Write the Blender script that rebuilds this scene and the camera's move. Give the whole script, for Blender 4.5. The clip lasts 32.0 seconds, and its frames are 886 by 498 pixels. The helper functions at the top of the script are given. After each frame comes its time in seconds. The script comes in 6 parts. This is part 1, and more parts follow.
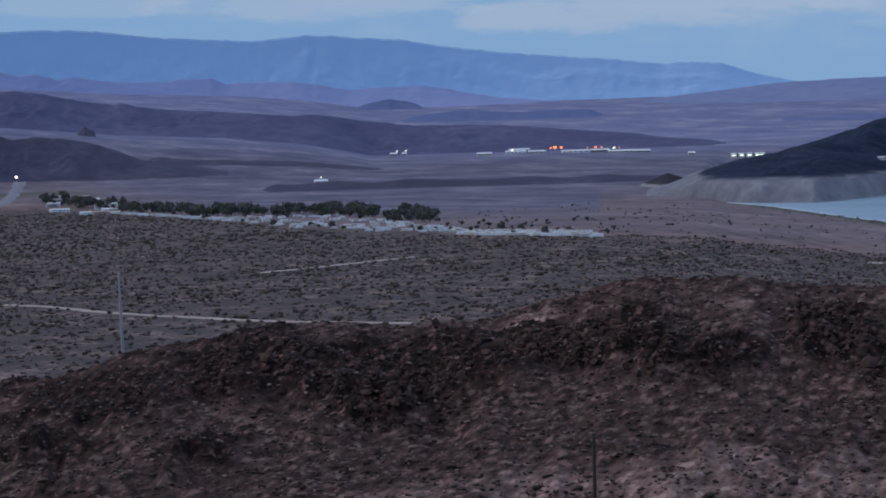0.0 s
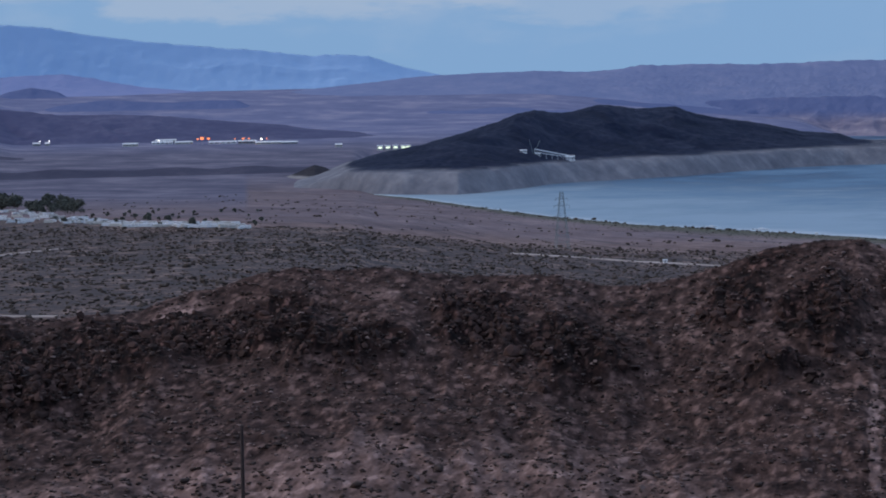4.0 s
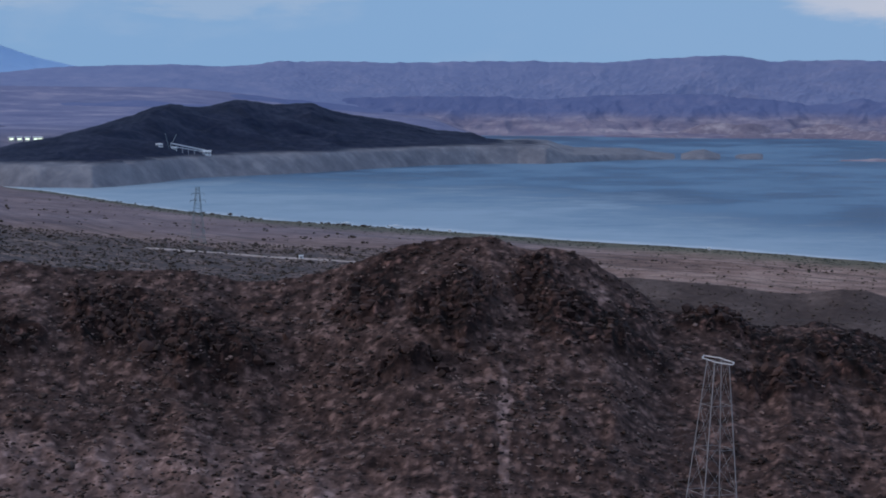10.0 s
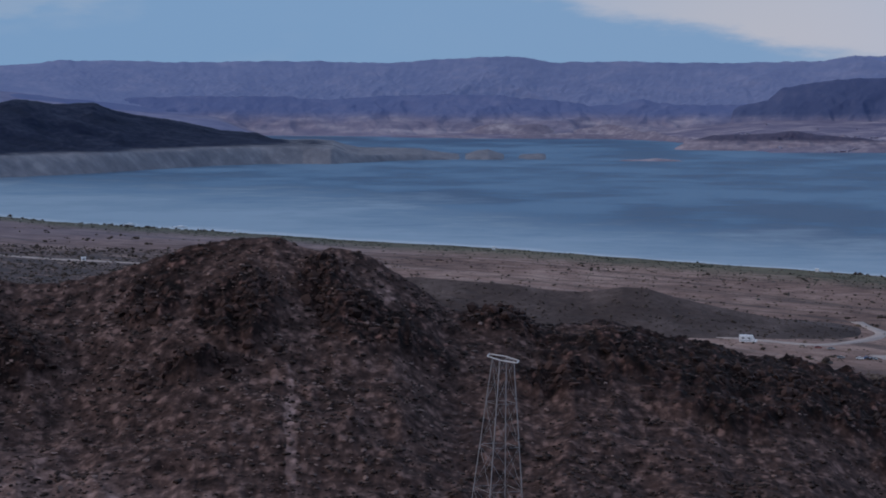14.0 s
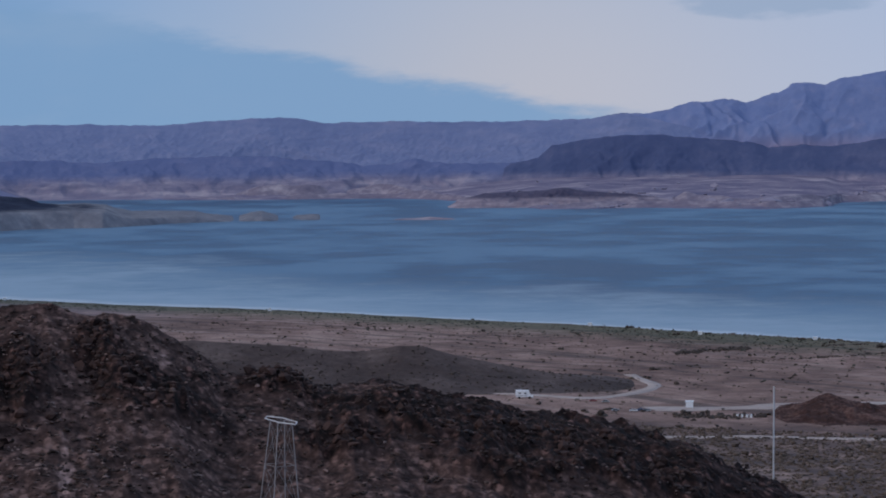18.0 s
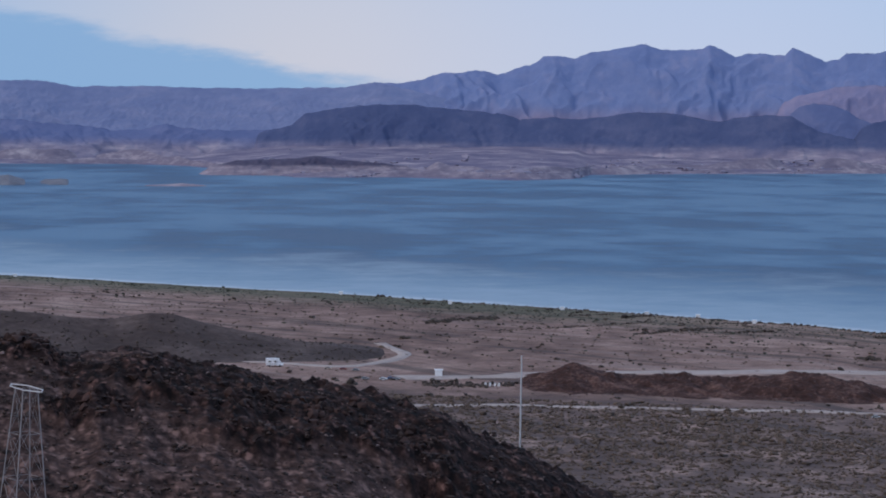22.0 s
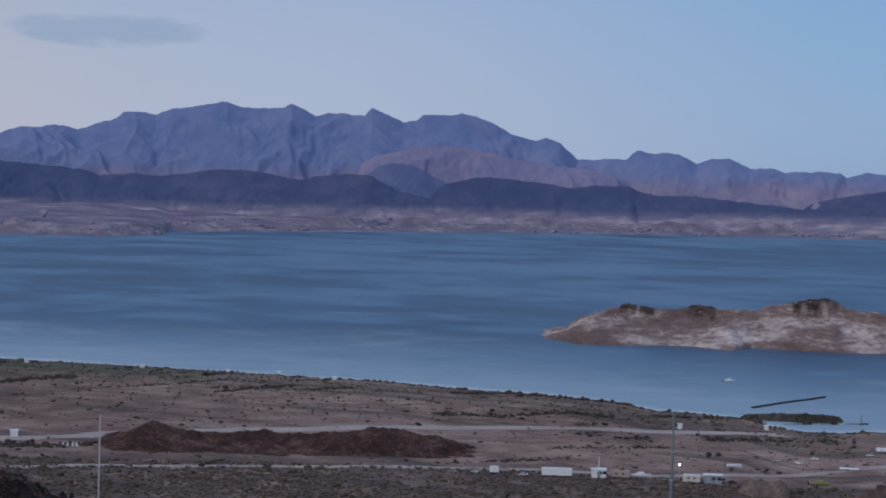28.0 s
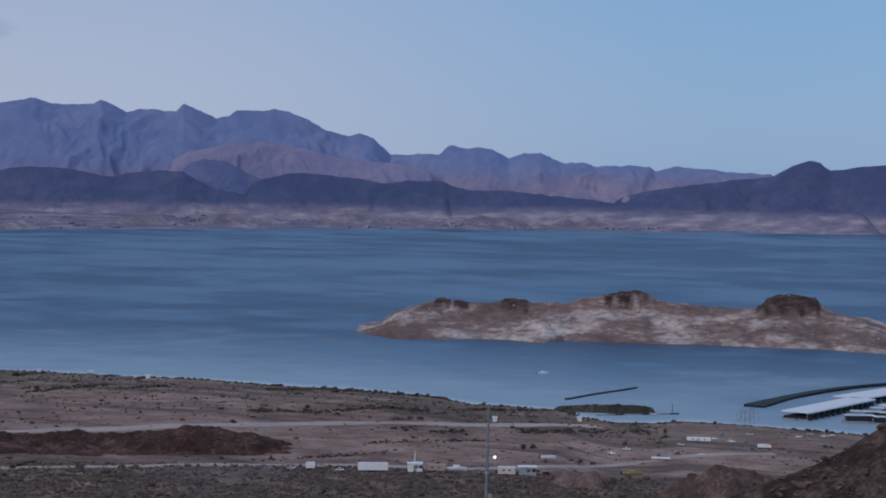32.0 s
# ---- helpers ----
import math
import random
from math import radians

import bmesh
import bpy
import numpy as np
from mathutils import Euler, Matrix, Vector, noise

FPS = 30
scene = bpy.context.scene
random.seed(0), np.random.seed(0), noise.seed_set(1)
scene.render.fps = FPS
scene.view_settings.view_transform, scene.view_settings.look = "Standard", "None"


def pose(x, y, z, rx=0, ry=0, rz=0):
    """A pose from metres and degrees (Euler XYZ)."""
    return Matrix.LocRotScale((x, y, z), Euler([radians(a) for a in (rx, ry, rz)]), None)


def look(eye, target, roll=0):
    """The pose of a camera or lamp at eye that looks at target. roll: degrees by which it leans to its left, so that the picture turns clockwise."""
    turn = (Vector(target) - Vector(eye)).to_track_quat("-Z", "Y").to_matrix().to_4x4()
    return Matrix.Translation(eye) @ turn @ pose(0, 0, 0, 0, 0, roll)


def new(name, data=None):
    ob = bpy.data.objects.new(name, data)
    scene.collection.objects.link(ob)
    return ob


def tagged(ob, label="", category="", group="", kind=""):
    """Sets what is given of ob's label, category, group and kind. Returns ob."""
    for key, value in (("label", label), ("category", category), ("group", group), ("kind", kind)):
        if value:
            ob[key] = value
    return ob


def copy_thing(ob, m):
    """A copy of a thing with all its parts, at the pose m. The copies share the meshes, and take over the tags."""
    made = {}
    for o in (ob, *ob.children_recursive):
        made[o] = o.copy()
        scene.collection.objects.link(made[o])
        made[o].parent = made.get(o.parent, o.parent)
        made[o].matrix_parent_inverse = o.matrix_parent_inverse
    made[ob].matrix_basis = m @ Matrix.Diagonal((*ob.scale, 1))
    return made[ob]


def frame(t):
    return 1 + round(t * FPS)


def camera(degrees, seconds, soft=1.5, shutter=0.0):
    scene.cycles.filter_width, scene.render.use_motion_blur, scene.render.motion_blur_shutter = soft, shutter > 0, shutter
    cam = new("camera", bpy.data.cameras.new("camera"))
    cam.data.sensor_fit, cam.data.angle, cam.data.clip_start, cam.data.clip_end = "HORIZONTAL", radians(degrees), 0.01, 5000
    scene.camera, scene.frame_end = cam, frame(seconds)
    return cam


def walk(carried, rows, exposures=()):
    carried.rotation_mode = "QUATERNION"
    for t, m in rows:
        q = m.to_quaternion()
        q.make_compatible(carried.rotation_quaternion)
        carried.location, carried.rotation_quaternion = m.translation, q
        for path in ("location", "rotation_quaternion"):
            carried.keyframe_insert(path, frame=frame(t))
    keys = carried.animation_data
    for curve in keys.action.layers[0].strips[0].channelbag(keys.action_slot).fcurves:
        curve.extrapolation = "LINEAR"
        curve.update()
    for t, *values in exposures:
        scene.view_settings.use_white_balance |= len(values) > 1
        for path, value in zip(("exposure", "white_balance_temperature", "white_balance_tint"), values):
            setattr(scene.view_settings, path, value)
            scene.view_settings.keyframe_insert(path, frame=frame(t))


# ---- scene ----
# Dusk over a desert lake, seen from a hilltop. Metres; the lake's surface is z = 0, the eye stands 100 m above it.
# Bearings are degrees to the right of +y.
EYE = 100.0
cam = camera(25.0, 32.0, soft=1.9)
PATH = [
    (0, 86.126, 1.732, 27.952), (0.5, 86.030, 1.488, 26.694), (1, 85.961, 1.167, 24.684), (1.5, 85.891, 1.005, 22.573),
    (2, 85.958, 0.824, 20.957), (2.5, 85.819, 1.104, 20.066), (4.5, 85.620, 0.931, 16.935), (5, 85.563, 0.732, 15.812),
    (5.5, 85.333, 0.534, 14.734), (6, 85.077, 0.396, 13.581), (6.5, 84.741, 0.147, 12.324), (7, 84.613, -0.159, 11.345),
    (7.5, 84.609, -0.342, 10.450), (8, 84.783, -0.428, 9.537), (8.5, 84.989, -0.390, 8.827), (9, 85.107, -0.176, 8.347),
    (9.5, 85.191, -0.056, 7.970), (10, 85.410, -0.093, 7.547), (10.5, 85.726, -0.098, 6.901), (11, 85.971, -0.037, 6.146),
    (11.5, 85.935, -0.076, 5.285), (12, 85.716, -0.231, 4.577), (12.5, 85.429, -0.496, 3.948), (13, 85.299, -0.510, 3.132),
    (13.5, 85.374, -0.411, 2.370), (14, 85.433, -0.243, 1.403), (14.5, 85.534, 0.054, 0.403), (16.5, 86.371, 0.500, -2.620),
    (17, 87.008, 0.634, -3.781), (17.5, 87.042, 0.635, -4.552), (18, 87.143, 0.513, -5.088), (18.5, 87.183, 0.388, -5.772),
    (19, 86.948, 0.216, -6.502), (19.5, 86.838, -0.038, -7.172), (20, 86.782, -0.013, -7.880), (20.5, 86.599, -0.081, -8.753),
    (21, 86.386, -0.258, -9.863), (21.5, 86.278, -0.486, -11.060), (22, 86.241, -0.555, -12.145), (22.5, 86.334, -0.513, -12.975),
    (23, 86.594, -0.534, -14.009), (23.5, 86.748, -0.450, -15.169), (24, 86.647, -0.549, -16.323), (24.5, 86.577, -0.560, -17.510),
    (25, 86.739, -0.649, -18.675), (25.5, 86.924, -0.718, -19.625), (27.5, 87.789, -1.408, -23.053), (28, 88.075, -1.318, -24.085),
    (28.5, 88.031, -1.155, -24.923), (29, 87.763, -0.881, -25.536), (29.5, 87.472, -0.728, -26.271), (30, 87.671, -0.822, -26.913),
    (30.5, 87.889, -0.852, -27.341), (31, 88.024, -0.925, -28.015), (31.5, 88.082, -0.989, -28.710), (32, 88.046, -0.963, -29.425),
]
walk(cam, [(t, pose(0, 0, EYE, rx, ry, rz)) for t, rx, ry, rz in PATH], exposures=[(0, 0.22), (2, 0.24), (6, 0.24), (9, 0.32), (10, 0.26), (11, -0.06), (13, -0.1), (14, 0.0), (17, -0.22), (18, 0.08), (19, 0.04), (20, 0.02), (21, 0.0), (22, 0.35), (23, 0.27), (25, 0.13), (28, 0.0), (30, 0.05), (32, -0.02)])

# ---- sky and sun ----
SUN_BEARING, SUN_HEIGHT = 248.0, 20.0
sun = new("sun", bpy.data.lights.new("sun", "SUN"))
sun.data.energy, sun.data.angle, sun.data.color = 0.9, radians(22), (1.0, 0.87, 0.82)
sun.matrix_basis = look((300 * math.sin(radians(SUN_BEARING)), 300 * math.cos(radians(SUN_BEARING)), 100 + 300 * math.tan(radians(SUN_HEIGHT))), (0, 0, 100))


class Nodes:
    """Short hand for a node tree."""

    def __init__(self, tree):
        self.tree = tree

    def add(self, kind, **inputs):
        n = self.tree.nodes.new(kind)
        for key, value in inputs.items():
            self.put(n, key, value)
        return n

    def put(self, n, key, value):
        slot = n.inputs[int(key[1:])] if key[0] == "i" and key[1:].isdigit() else n.inputs[key.replace("_", " ")]
        if isinstance(value, bpy.types.NodeSocket):
            self.tree.links.new(value, slot)
        else:
            slot.default_value = value

    def math(self, op, a, b=0.0, c=0.0, clamp=False):
        n = self.add("ShaderNodeMath", i0=a, i1=b, i2=c)
        n.operation, n.use_clamp = op, clamp
        return n.outputs[0]

    def span(self, value, a, b, to0=0.0, to1=1.0, smooth=True):
        n = self.add("ShaderNodeMapRange", Value=value, From_Min=a, From_Max=b, To_Min=to0, To_Max=to1)
        n.interpolation_type = "SMOOTHSTEP" if smooth else "LINEAR"
        return n.outputs[0]

    def mix(self, fac, a, b, blend="MIX"):
        n = self.tree.nodes.new("ShaderNodeMix")
        n.data_type, n.blend_type = "RGBA", blend
        for i, v in ((0, fac), (6, a), (7, b)):
            if isinstance(v, bpy.types.NodeSocket):
                self.tree.links.new(v, n.inputs[i])
            else:
                n.inputs[i].default_value = v if i == 0 or len(v) == 4 else (*v, 1)
        return n.outputs[2]

    def noise(self, vector, scale, detail=4.0, rough=0.55, kind="FBM"):
        n = self.add("ShaderNodeTexNoise", Vector=vector, Scale=scale, Detail=detail, Roughness=rough)
        return n.outputs["Fac"]

    def stretch(self, vector, x, y, z):
        n = self.add("ShaderNodeVectorMath", i0=vector, i1=(x, y, z))
        n.operation = "MULTIPLY"
        return n.outputs[0]

    def ramp(self, fac, stops):
        n = self.add("ShaderNodeValToRGB", Fac=fac)
        e = n.color_ramp.elements
        while len(e) < len(stops):
            e.new(0.5)
        for k, (at, colour) in zip(e, stops):
            k.position, k.color = at, (*colour, 1)
        return n.outputs["Color"]


world = bpy.data.worlds.new("evening_sky")
scene.world = world
world.use_nodes = True
world.node_tree.nodes.clear()
w = Nodes(world.node_tree)
sky = w.tree.nodes.new("ShaderNodeTexSky")
sky.sky_type, sky.sun_disc = "NISHITA", False
sky.sun_elevation, sky.sun_rotation = radians(SUN_HEIGHT), radians(SUN_BEARING)
sky.altitude, sky.air_density, sky.dust_density, sky.ozone_density = 400, 1.0, 0.6, 2.5
way = w.add("ShaderNodeTexCoord").outputs["Generated"]
xyz = w.add("ShaderNodeSeparateXYZ", Vector=way)
bearing = w.math("MULTIPLY", w.math("ARCTAN2", xyz.outputs[0], xyz.outputs[1]), 57.2958)
height = w.math("MULTIPLY", w.math("ARCSINE", xyz.outputs[2]), 57.2958)
puff = w.noise(w.stretch(way, 1, 1, 2.4), 11.0, 5.0, 0.5)
wisp = w.noise(w.stretch(way, 1, 1, 4.0), 26.0, 6.0, 0.6)
# pale afterglow between the clouds, strongest to the right of the middle
glow = w.math("MULTIPLY", w.span(w.math("ABSOLUTE", w.math("SUBTRACT", bearing, 14.5)), 25.0, 4.0), w.span(height, 14.0, 0.5))
tint = w.mix(0.75, sky.outputs[0], (1.8, 3.6, 7.0))
tint = w.mix(w.math("MULTIPLY", glow, 0.85), tint, w.mix(w.span(bearing, 5.0, 20.0), (5.7, 5.5, 5.95), (4.75, 5.3, 6.9)))
tint = w.mix(w.span(bearing, -2.0, -16.0, 0.0, 0.85), tint, (1.5, 2.85, 5.1))
# blue cloud bank whose top falls from left to right
edge = w.math("ADD", w.math("MULTIPLY", w.math("SUBTRACT", 15.6, bearing), 0.196), w.math("MULTIPLY", w.math("SUBTRACT", wisp, 0.5), 1.3))
bank = w.math("MULTIPLY", w.span(w.math("SUBTRACT", edge, height), -0.15, 0.5), w.span(bearing, 16.0, 7.0))
tint = w.mix(w.math("MULTIPLY", bank, 0.95), tint, (2.1, 3.6, 5.85))
cloud = w.math("MULTIPLY", w.span(puff, 0.47, 0.68), w.span(bearing, 2.0, -14.0))
tint = w.mix(w.math("MULTIPLY", cloud, 0.35), tint, (3.6, 4.5, 6.0))
# soft pale heaps of cloud over the desert and the peninsula: bearing, height, half widths, strength
for at_x, at_y, wide_x, wide_y, much in ((-31.2, 3.3, 4.4, 0.6, 0.5), (-21.5, 2.75, 6.0, 0.62, 0.6), (-13.5, 2.9, 5.0, 0.9, 0.4), (-38.0, 3.5, 3.0, 0.5, 0.35)):
    off_x = w.math("MULTIPLY", w.math("SUBTRACT", bearing, at_x), 1 / wide_x)
    off_y = w.math("MULTIPLY", w.math("SUBTRACT", height, at_y), 1 / wide_y)
    heap = w.math("ADD", w.math("MULTIPLY", off_x, off_x), w.math("MULTIPLY", off_y, off_y))
    heap = w.span(w.math("ADD", heap, w.math("ADD", w.math("MULTIPLY", w.math("SUBTRACT", puff, 0.5), 3.0), w.math("MULTIPLY", w.math("SUBTRACT", wisp, 0.5), 2.8))), 1.1, 0.25)
    tint = w.mix(w.math("MULTIPLY", heap, much), tint, (3.8, 4.6, 5.9))
# one small blue-grey lens of cloud
lens_x = w.math("MULTIPLY", w.math("SUBTRACT", bearing, 14.6), 0.42)
lens_y = w.math("MULTIPLY", w.math("SUBTRACT", height, 4.05), 2.2)
lens = w.math("ADD", w.math("MULTIPLY", lens_x, lens_x), w.math("MULTIPLY", lens_y, lens_y))
lens = w.span(w.math("ADD", lens, w.math("MULTIPLY", w.math("SUBTRACT", wisp, 0.5), 3.2)), 1.35, 0.35)
tint = w.mix(w.math("MULTIPLY", lens, 0.68), tint, (2.9, 3.95, 5.7))
# thin pale cloud sheet, unseen, added overhead and behind to whiten the light
sheet = w.math("MULTIPLY", w.span(height, 16.0, 42.0), w.span(puff, 0.2, 0.6, 0.75, 1.0))
tint = w.mix(sheet, tint, (4.7, 5.45, 7.3))
back = w.add("ShaderNodeBackground", Color=tint, Strength=0.09)
w.tree.links.new(back.outputs[0], w.add("ShaderNodeOutputWorld").inputs[0])


# ---- materials ----
def material(name):
    m = bpy.data.materials.new(name)
    m.use_nodes = True
    m.node_tree.nodes.clear()
    n = Nodes(m.node_tree)
    b = n.add("ShaderNodeBsdfPrincipled")
    n.tree.links.new(b.outputs[0], n.add("ShaderNodeOutputMaterial").inputs[0])
    return m, n, b


def place_of(n):
    return n.add("ShaderNodeNewGeometry").outputs["Position"]


def bumped(n, b, height, strength, distance):
    k = n.add("ShaderNodeBump", Height=height, Strength=strength, Distance=distance)
    n.tree.links.new(k.outputs[0], b.inputs["Normal"])


def earth(name, stops, big, small, bump=0.5, deep=1.0, rough=0.95, squash=1.0, ring=None, grooves=(1, 1, 9), groove=None, lead=0.55, cap=None):
    """Rock or soil: stops of colour over noise at two sizes (metres). ring: (height, colour, softness) of a paler band
    below that height; by the lake it marks an old water line.
    """
    m, n, b = material(name)
    p = place_of(n)
    q = n.stretch(p, 1, 1, squash)
    a = n.noise(q, 1.0 / big, 5.0, 0.6)
    c = n.noise(q, 1.0 / small, 4.0, 0.65)
    f = n.math("ADD", n.math("MULTIPLY", a, lead), n.math("MULTIPLY", c, 1 - lead))
    colour = n.ramp(n.span(f, 0.3, 0.7, smooth=False), stops)
    if ring:
        level, pale, soft = ring
        z = n.add("ShaderNodeSeparateXYZ", Vector=p).outputs[2]
        z = n.math("ADD", z, n.math("MULTIPLY", n.math("SUBTRACT", a, 0.5), soft * 2))
        streak = n.noise(n.stretch(p, *grooves), 1.0 / (groove or big), 3.0)
        light = n.ramp(n.span(n.math("ADD", n.math("MULTIPLY", streak, 0.72), n.math("MULTIPLY", c, 0.28)), 0.3, 0.7, smooth=False), pale)
        colour = n.mix(n.span(z, level + soft, level - soft), colour, light)
    if cap:
        crust = n.add("ShaderNodeAttribute")
        crust.attribute_name = "stony"
        colour = n.mix(crust.outputs["Fac"], colour, n.mix(n.span(c, 0.35, 0.7), *cap))
    n.put(b, "Base_Color", colour)
    n.put(b, "Roughness", rough)
    b.inputs["Specular IOR Level"].default_value = 0.15
    bumped(n, b, n.math("ADD", a, n.math("MULTIPLY", c, 0.5)), bump, deep)
    return m


def plain(name, colour, rough=0.5, metal=0.0, wear=0.15, grain=0.6):
    """Paint, metal or cloth with a little dirt."""
    m, n, b = material(name)
    f = n.noise(place_of(n), 1.0 / grain, 4.0, 0.6)
    n.put(b, "Base_Color", n.mix(n.span(f, 0.35, 0.75), colour, tuple(c * (1 - wear) for c in colour)))
    n.put(b, "Roughness", rough)
    n.put(b, "Metallic", metal)
    return m


def stony_slope():
    """Red-brown hillside: near-black outcrops, and gravel slopes of pale and dark lumps."""
    m, n, b = material("red_brown_rock")
    p = place_of(n)
    p = n.stretch(p, 1, 0.62, 1)
    big, mid, fine = n.noise(p, 1 / 30.0, 3.0, 0.5), n.noise(p, 1 / 1.9, 2.0, 0.55), n.noise(p, 1 / 0.6, 2.0, 0.6)
    lump = n.add("ShaderNodeTexVoronoi", Vector=p, Scale=1 / 1.5)
    lump.feature = "F1"
    tone = n.add("ShaderNodeSeparateColor", Color=lump.outputs["Color"]).outputs[0]
    edge = n.span(lump.outputs["Distance"], 0.62, 0.25)
    spot = n.math("ADD", n.math("MULTIPLY", n.span(mid, 0.25, 0.75, smooth=False), 0.42), n.math("ADD", n.math("MULTIPLY", n.math("MULTIPLY", tone, edge), 0.2), n.math("MULTIPLY", fine, 0.32)))
    gravel = n.ramp(n.span(spot, 0.2, 0.62, smooth=False), [(0.0, (0.01452, 0.008568, 0.007741)), (0.3, (0.04173, 0.02453, 0.02134)), (0.6, (0.0762, 0.04578, 0.03952)), (1.0, (0.186, 0.1159, 0.1002))])
    scree = n.ramp(n.span(spot, 0.2, 0.62, smooth=False), [(0.0, (0.06739, 0.042, 0.03608)), (0.3, (0.1399, 0.0876, 0.07682)), (0.6, (0.2009, 0.1284, 0.1129)), (1.0, (0.3888, 0.258, 0.227))])
    # dark rock, its lowest stop deepened to put crevice shade into the colour
    crag = n.ramp(n.span(spot, 0.26, 0.66, smooth=False), [(0.0, (0.0054, 0.0032, 0.00291)), (0.45, (0.02376, 0.0125, 0.01086)), (0.75, (0.06696, 0.036, 0.03007)), (1.0, (0.1728, 0.096, 0.08051))])
    stony = n.add("ShaderNodeAttribute")
    stony.attribute_name = "stony"
    s = stony.outputs["Fac"]
    k = n.math("ADD", n.math("MULTIPLY", s, 0.85), n.math("ADD", n.math("MULTIPLY", n.math("SUBTRACT", big, 0.5), 0.5), n.math("MULTIPLY", n.math("SUBTRACT", mid, 0.5), 0.7)))
    slope = n.mix(n.span(n.math("ADD", s, n.math("MULTIPLY", n.math("SUBTRACT", big, 0.5), 0.8)), -0.1, -0.8), gravel, scree)
    n.put(b, "Base_Color", n.mix(n.span(k, 0.2, 0.75), slope, crag))
    n.put(b, "Roughness", 0.95)
    b.inputs["Specular IOR Level"].default_value = 0.12
    bumped(n, b, n.math("ADD", spot, n.math("MULTIPLY", mid, 0.5)), 0.8, 0.35)
    return m


ROCK = stony_slope()
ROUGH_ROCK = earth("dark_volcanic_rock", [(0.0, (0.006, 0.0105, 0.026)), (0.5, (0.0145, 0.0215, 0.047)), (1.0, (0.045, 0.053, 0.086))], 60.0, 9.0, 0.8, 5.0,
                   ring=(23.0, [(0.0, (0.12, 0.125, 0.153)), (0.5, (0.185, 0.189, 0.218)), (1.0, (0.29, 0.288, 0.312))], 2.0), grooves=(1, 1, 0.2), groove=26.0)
ISLAND_ROCK = earth("island_rock", [(0.0, (0.09775, 0.0644, 0.0598)), (0.4, (0.1898, 0.1323, 0.1207)), (0.52, (0.253, 0.184, 0.1679)), (0.62, (0.3852, 0.3082, 0.2818)), (0.78, (0.529, 0.4427, 0.4082)), (1.0, (0.69, 0.598, 0.552))], 48.0, 7.0, 1.0, 1.8, squash=3.0, lead=0.68, cap=((0.04, 0.027, 0.025), (0.12, 0.083, 0.075)))
CONE_ROCK = earth("dark_cone_rock", [(0.0, (0.02, 0.019, 0.028)), (1.0, (0.05, 0.047, 0.055))], 20.0, 5.0, 0.6, 2.0, ring=(8.5, [(0.0, (0.2, 0.19, 0.19)), (1.0, (0.36, 0.34, 0.33))], 1.5))
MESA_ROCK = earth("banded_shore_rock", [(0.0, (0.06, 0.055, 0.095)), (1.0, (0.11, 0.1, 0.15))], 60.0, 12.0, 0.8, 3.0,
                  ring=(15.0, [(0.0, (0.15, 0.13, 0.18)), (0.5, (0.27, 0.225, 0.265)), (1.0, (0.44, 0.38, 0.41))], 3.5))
# The far ranges and hills have blue-violet haze put into their base colours.
FAR_BLUE = earth("hazed_blue_range", [(0.0, (0.3083, 0.4831, 0.727)), (1.0, (0.3405, 0.5108, 0.7546))], 300.0, 60.0, 0.08, 10.0)
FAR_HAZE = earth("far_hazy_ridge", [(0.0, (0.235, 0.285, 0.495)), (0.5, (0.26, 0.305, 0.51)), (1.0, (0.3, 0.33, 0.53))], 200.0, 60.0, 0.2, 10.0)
FAR_PURPLE = earth("hazed_purple_range", [(0.0, (0.135, 0.19, 0.365)), (0.5, (0.18, 0.23, 0.405)), (1.0, (0.262, 0.277, 0.425))], 130.0, 30.0, 0.35, 14.0,
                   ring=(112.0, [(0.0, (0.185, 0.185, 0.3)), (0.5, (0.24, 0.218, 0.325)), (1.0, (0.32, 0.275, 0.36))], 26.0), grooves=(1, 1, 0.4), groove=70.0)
FAR_PLATEAU = earth("hazed_mauve_plateau", [(0.0, (0.16, 0.2, 0.35)), (0.5, (0.195, 0.233, 0.382)), (1.0, (0.26, 0.28, 0.42))], 110.0, 40.0, 0.1, 8.0, squash=3.0,
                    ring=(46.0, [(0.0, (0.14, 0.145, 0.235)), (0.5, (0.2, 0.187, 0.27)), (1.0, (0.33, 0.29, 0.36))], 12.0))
FAR_PALE = earth("hazed_pale_rock", [(0.0, (0.2, 0.19, 0.27)), (0.5, (0.26, 0.24, 0.31)), (1.0, (0.34, 0.31, 0.37))], 60.0, 12.0, 0.3, 4.0)
FAR_DARK = earth("hazed_dark_hills", [(0.0, (0.06048, 0.08232, 0.1722)), (0.5, (0.07896, 0.1008, 0.1974)), (1.0, (0.126, 0.1386, 0.2352))], 140.0, 30.0, 0.3, 10.0,
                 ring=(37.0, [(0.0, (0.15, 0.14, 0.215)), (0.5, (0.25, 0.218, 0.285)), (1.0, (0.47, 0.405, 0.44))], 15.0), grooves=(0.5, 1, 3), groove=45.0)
FAR_MID = earth("hazed_mid_hills", [(0.0, (0.105, 0.138, 0.275)), (0.5, (0.128, 0.16, 0.3)), (1.0, (0.18, 0.2, 0.335))], 140.0, 30.0, 0.3, 10.0,
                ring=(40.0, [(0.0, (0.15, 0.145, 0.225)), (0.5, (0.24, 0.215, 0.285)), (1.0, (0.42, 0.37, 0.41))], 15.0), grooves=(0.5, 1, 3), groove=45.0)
FAR_PINK = earth("hazed_pink_spur", [(0.0, (0.17, 0.185, 0.33)), (0.5, (0.25, 0.238, 0.365)), (1.0, (0.33, 0.285, 0.39))], 130.0, 30.0, 0.35, 12.0)
